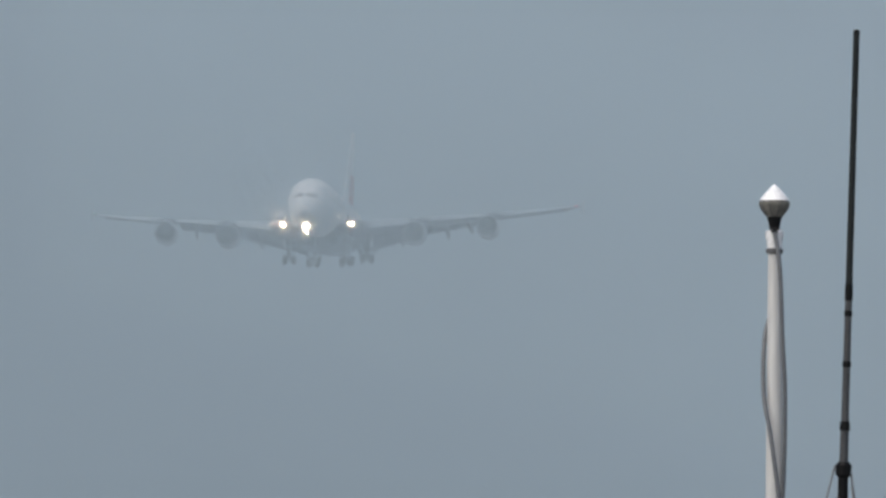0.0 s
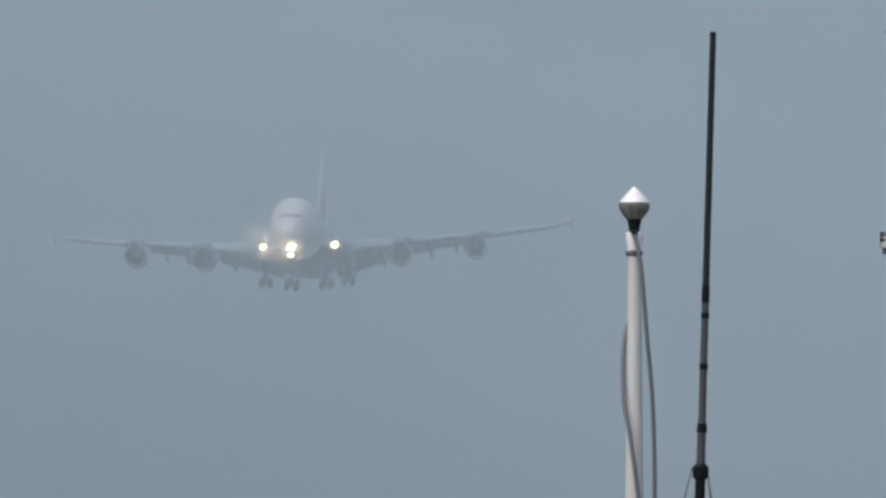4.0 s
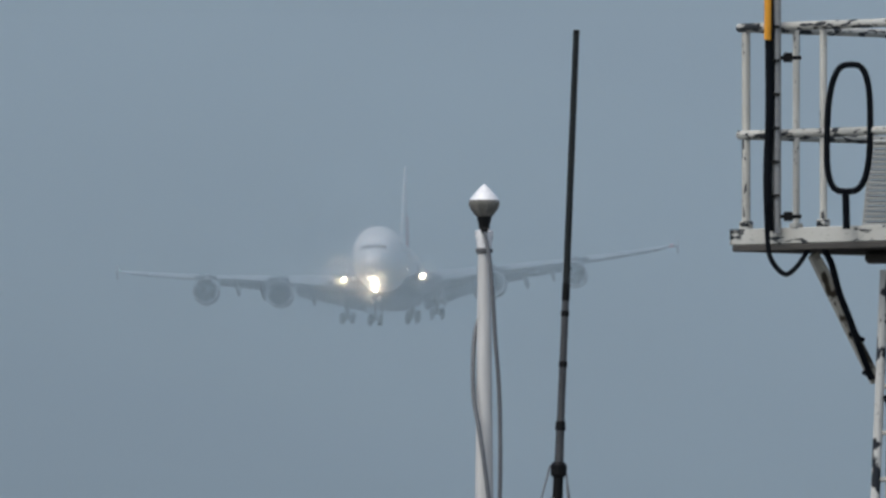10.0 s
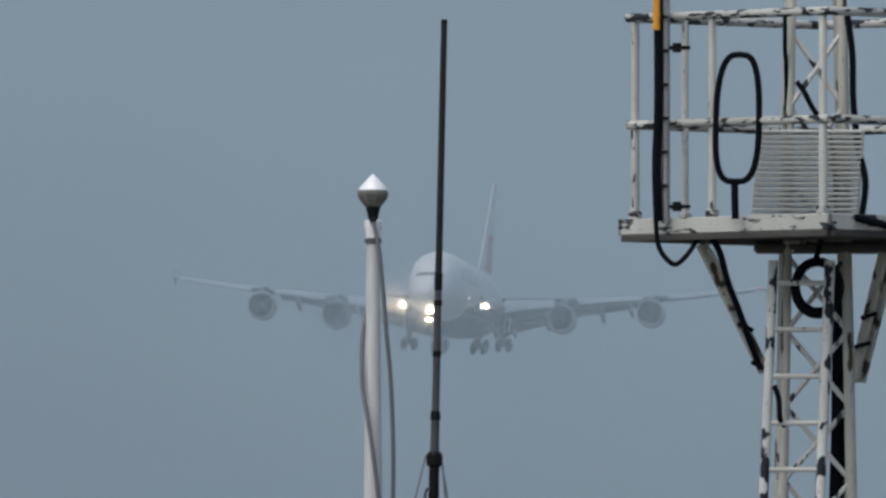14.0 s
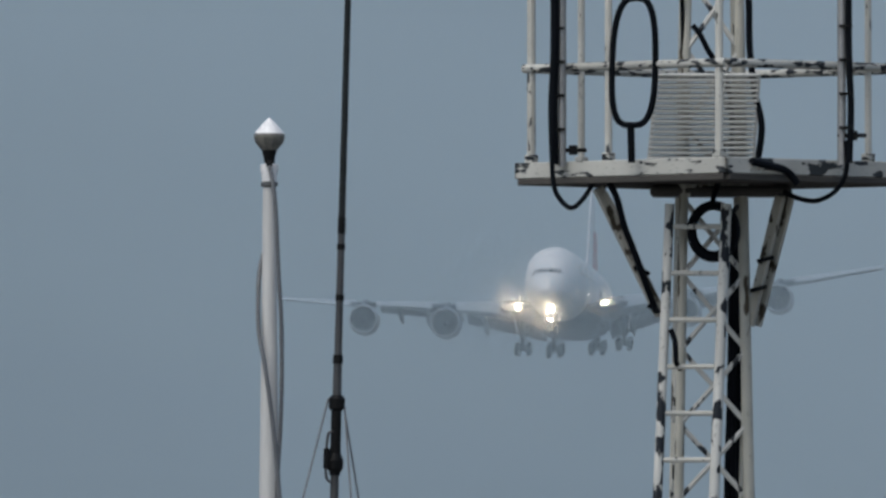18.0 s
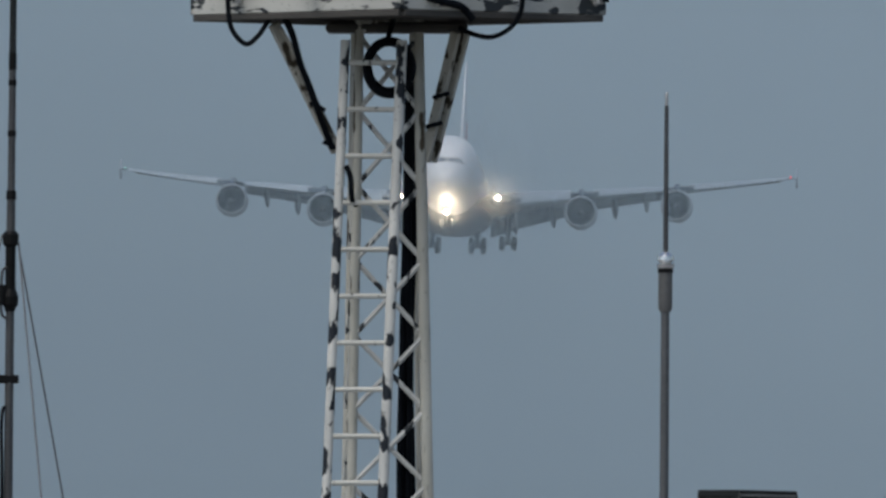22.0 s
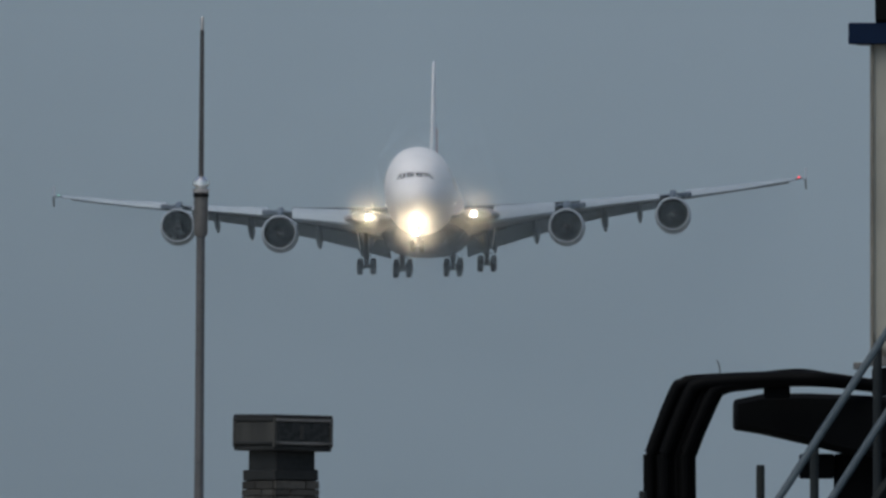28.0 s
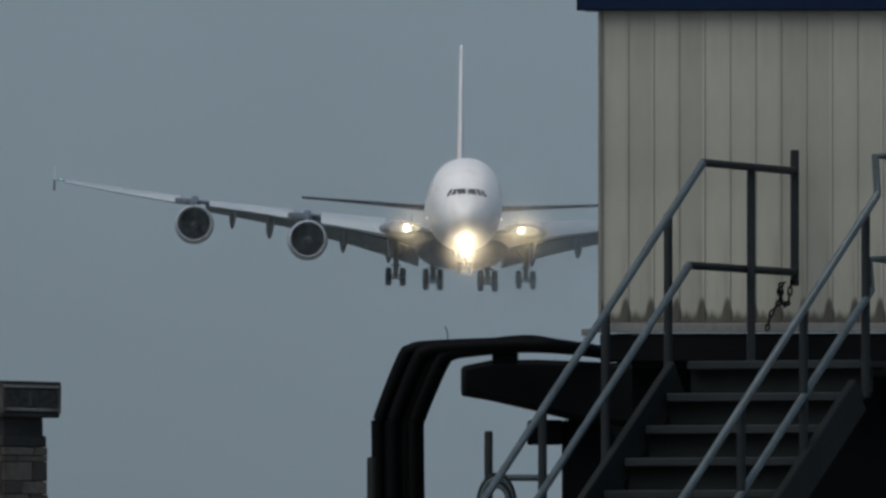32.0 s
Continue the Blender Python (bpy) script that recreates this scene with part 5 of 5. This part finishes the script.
        if z_low > 0.1:
            rail("post", [(base.x, base.y - 0.05, z_low), (base.x, base.y - 0.05, z_top)], 0.02623)
    # chain on the gate post
    chain = thing("gate_chain", "short black chain hanging on the stair gate post", "chain", (ox, d, 0))
    q = hand + far
    hook = Vector((q.x - 0.01, q.y - 0.06, mid.z - 0.05))
    for run in (((0, 0), (-0.016, -0.02), (-0.03, -0.125), (-0.052, -0.145), (-0.07, -0.12), (-0.075, -0.03)), ((-0.05, -0.01), (-0.088, -0.04), (-0.08, -0.118), (-0.132, -0.19), (-0.157, -0.294))):
        pts = curve([hook + Vector((u, 0, v)) for u, v in run], 5)
        for i, (a, b) in enumerate(zip(pts[::2], pts[2::2])):
            d, mid_link = (b - a) / 2, (a + b) / 2
            side = d.cross(Vector((0, 1, 0))).normalized() * 0.011 if i % 2 else Vector((0, 0.011, 0))
            ring = [mid_link + d * 1.25 * math.cos(w) + side * math.sin(w) for w in [2 * math.pi * k / 10 for k in range(10)]]
            part("link", tube(mesh(), ring, 0.0062, 5, True), BELLOWS, chain, "", True)


def hoses():
    x0, y0 = 7.0973, 170.4
    bundle = thing("hose_bundle", "bundle of thick black hoses arching up beside the cabin", "hose bundle", (x0, y0, 0))
    random.seed(3)
    for k in range(7):
        f = k / 6
        xv = 0.00328 * (12 + 74 * f)
        xb = 0.00328 * (66 + 74 * f)
        zb = 3.76981 - 0.0
        zt = 4.17965 + 0.00328 * (4 - 9 * f)
        yy = 0.05 * math.sin(k * 2.3)
        w = 0.00328 * (11.5 + random.uniform(-1.5, 1.5))
        pts = [(xv, yy, 0.03), (xv + 0.01, yy, zb - 1.2), (xv, yy, zb - 0.1), (xv + 0.01311, yy, zb + 0.02623), (xb - 0.03279, yy, zt - 0.05902), (xb + 0.01967, yy, zt - 0.005),
               (xb + 0.13115, yy, zt + 0.01639), (0.85246, yy, 4.20588 + 0.00328 * (7 - 8 * f)), (1.08197, yy, 4.19932 + 0.00328 * (6 - 6 * f)), (1.37705, yy + 0.3, 4.17965)]
        part("hose", tube(mesh(), curve(pts, 6), w, 10), BELLOWS, bundle, "black rubber hose", True)
    pts = [(0.70492, 0, 4.23211), (0.81967, 0, 4.24522), (0.95082, 0, 4.2485), (1.11475, 0, 4.21899), (1.2459, 0.2, 4.18621)]
    part("hose", tube(mesh(), curve(pts, 5), 0.02623, 8), BELLOWS, bundle, "black rubber hose", True)
    part("hanger", box(mesh(), (0.78689, 0.05, 4.14031), (0.15082, 0.1, 0.07213), None, 0.01), FRAME_SHADED, bundle)
    part("wire_end", tube(mesh(), [(0.45246, 0, 4.23867), (0.44918, 0, 4.2944), (0.43279, 0, 4.32391)], 0.00328, 5), CABLE, bundle)
    beam = thing("support_beam", "dark horizontal steel box beam jutting from under the cabin", "beam", (x0, y0 + 0.5, 0))
    rings = []
    for x, zt, zl, dd in ((832, 648, 694, 0.2), (836, 643, 697, 0.24), (880, 634, 704, 0.28), (960, 633, 722, 0.3), (1040, 636, 742, 0.3), (1130, 640, 752, 0.3)):
        a, b = 6.21244 - 0.00328 * zt, 6.21244 - 0.00328 * zl
        rings.append([(0.00328 * (x - 662), q * dd, z) for q, z in ((-0.8, a), (0.8, a), (1, a - 0.03), (1, b + 0.03), (0.7, b), (-0.7, b), (-1, b + 0.03), (-1, a - 0.03))])
    part("beam_body", loft(mesh(), rings), FRAME_SHADED, beam, "", True)
    part("beam_bracket", box(mesh(), (1.04262, 0.05, 3.71408), (0.19672, 0.25, 0.14426), None, 0.01), FRAME_SHADED, beam)
    part("beam_post", box(mesh(), (1.2623, 0.1, 3.78621 / 2), (0.22951, 0.2, 3.78621), None, 0.01), FRAME_SHADED, beam)
    for x, v in ((7.0514, 3.55014), (7.73009, 3.70096)):
        p = thing("bollard_post", "dark grey steel post standing beside the hoses", "post", (x, 169.2, 0), "posts beside the stairs")
        part("shaft", lathe(mesh(), [(0.02459, 0), (0.02459, v - 0.01), (0.01967, v)], 10), STAIR_STEEL, p, "", True)
        part("foot", box(mesh(), (0, 0, 0.01), (0.16, 0.16, 0.02), None, 0.003), STAIR_STEEL, p)
    bar_ = thing("cross_rail", "short grey steel rail between post and stairs", "rail", (7.73009, 169.2, 0))
    part("tube", tube(mesh(), [(0, 0, 3.43211), (0.36066, 0.1, 3.43211)], 0.01967, 8), RAIL_STEEL, bar_)
    coil = thing("hose_coil", "coil of grey hose hung on a post", "hose coil", (7.77271, 169.1, 3.27801))
    for k in range(4):
        r = 0.00328 * (52 - 7 * k)
        part("turn", tube(mesh(), [(r * 0.62 * math.cos(2 * math.pi * q / 26), -0.02 * k, r * math.sin(2 * math.pi * q / 26)) for q in range(26)], 0.01311, 6, True), (STAIR_STEEL, RAIL_STEEL)[k % 2], coil, "", True)


loose = lamp_pole()
whip = whip_antenna()
tower()
tower_gear()
rod_antenna()
chimney()
cabin()
bridge_stairs()
hoses()

# seconds, lean of the whip in thousandths and its shift in metres
SWAY = [
    (0, 30.1, 0.0177), (0.5, 37.9, -0.0146), (1, 28.8, 0.0034), (1.5, 23.5, 0.0155), (2, 20.9, 0.0141), (2.5, 22.2, 0.007), (3, 26.1, -0.0091), 
    (3.5, 31.4, 0.0188), (4, 28.8, 0.0076), (4.5, 26.1, 0.0188), (6.5, 41.8, -0.0165), (7, 26.1, 0.0165), (7.5, 39.2, -0.0038), (8, 30.1, 0.0039), 
    (8.5, 17, 0.0379), (9, 41.8, 0.001), (9.5, 48.4, 0.0125), (10, 40.5, 0.0189), (10.5, 56.2, -0.0049), (11, 24.8, 0.0141), (11.5, 37.9, -0.0055), 
    (12, 30.1, -0.0044), (12.5, 28.8, 0.0105), (13, 26.1, -0.0012), (13.5, 23.5, 0.0047), (14, 22.2, 0.001), (14.5, 23.5, 0.0018), (16.5, 22.2, -0.006), 
    (17, 26.1, 0.0072), (17.5, 18.3, 0.0109), (18, 27.5, 0.0168), (18.5, 27.5, -0.017), (19, 27.5, -0.0023), (19.5, 18, 0.0078), (20, 9.5, 0.0312), 
    (20.5, 10, 0.0262), (21, 10.5, 0.0455), (21.5, 10.5, 0.0485), (22, 10.5, 0.0505), (26, 10.5, 0.0505), (32, 10.5, 0.0505)]
# seconds and swing of the loose cable in degrees
SWING = [(0, -2.4), (1, -1.5), (2, -0.5), (3, -0.8), (4, 0.2), (5, 0.4), (6, -1.5), (7, -2.0), (8, 2.4), (8.5, 0.5), (9, 0.2), (10, -0.8), (11, -0.6), (12, -0.4), (13, 0.4), (14, 0.2), (16, 0.4), (17, 0.2), (18, -1.8), (19, 3.0), (20, -0.6), (21, 0.0), (24, 0), (32, 0)]



def motions():
    walk(jet, [(t, flight_pose(*p)) for t, *p in FLIGHT])
    at = whip.location.copy()
    walk(whip, [(t, pose(at.x + d, at.y, at.z, 0, math.degrees(a / 1000), 0)) for t, a, d in SWAY])
    at2 = loose.location.copy()
    walk(loose, [(t, pose(at2.x, at2.y, at2.z, 0, -a, 0)) for t, a in SWING])


motions()
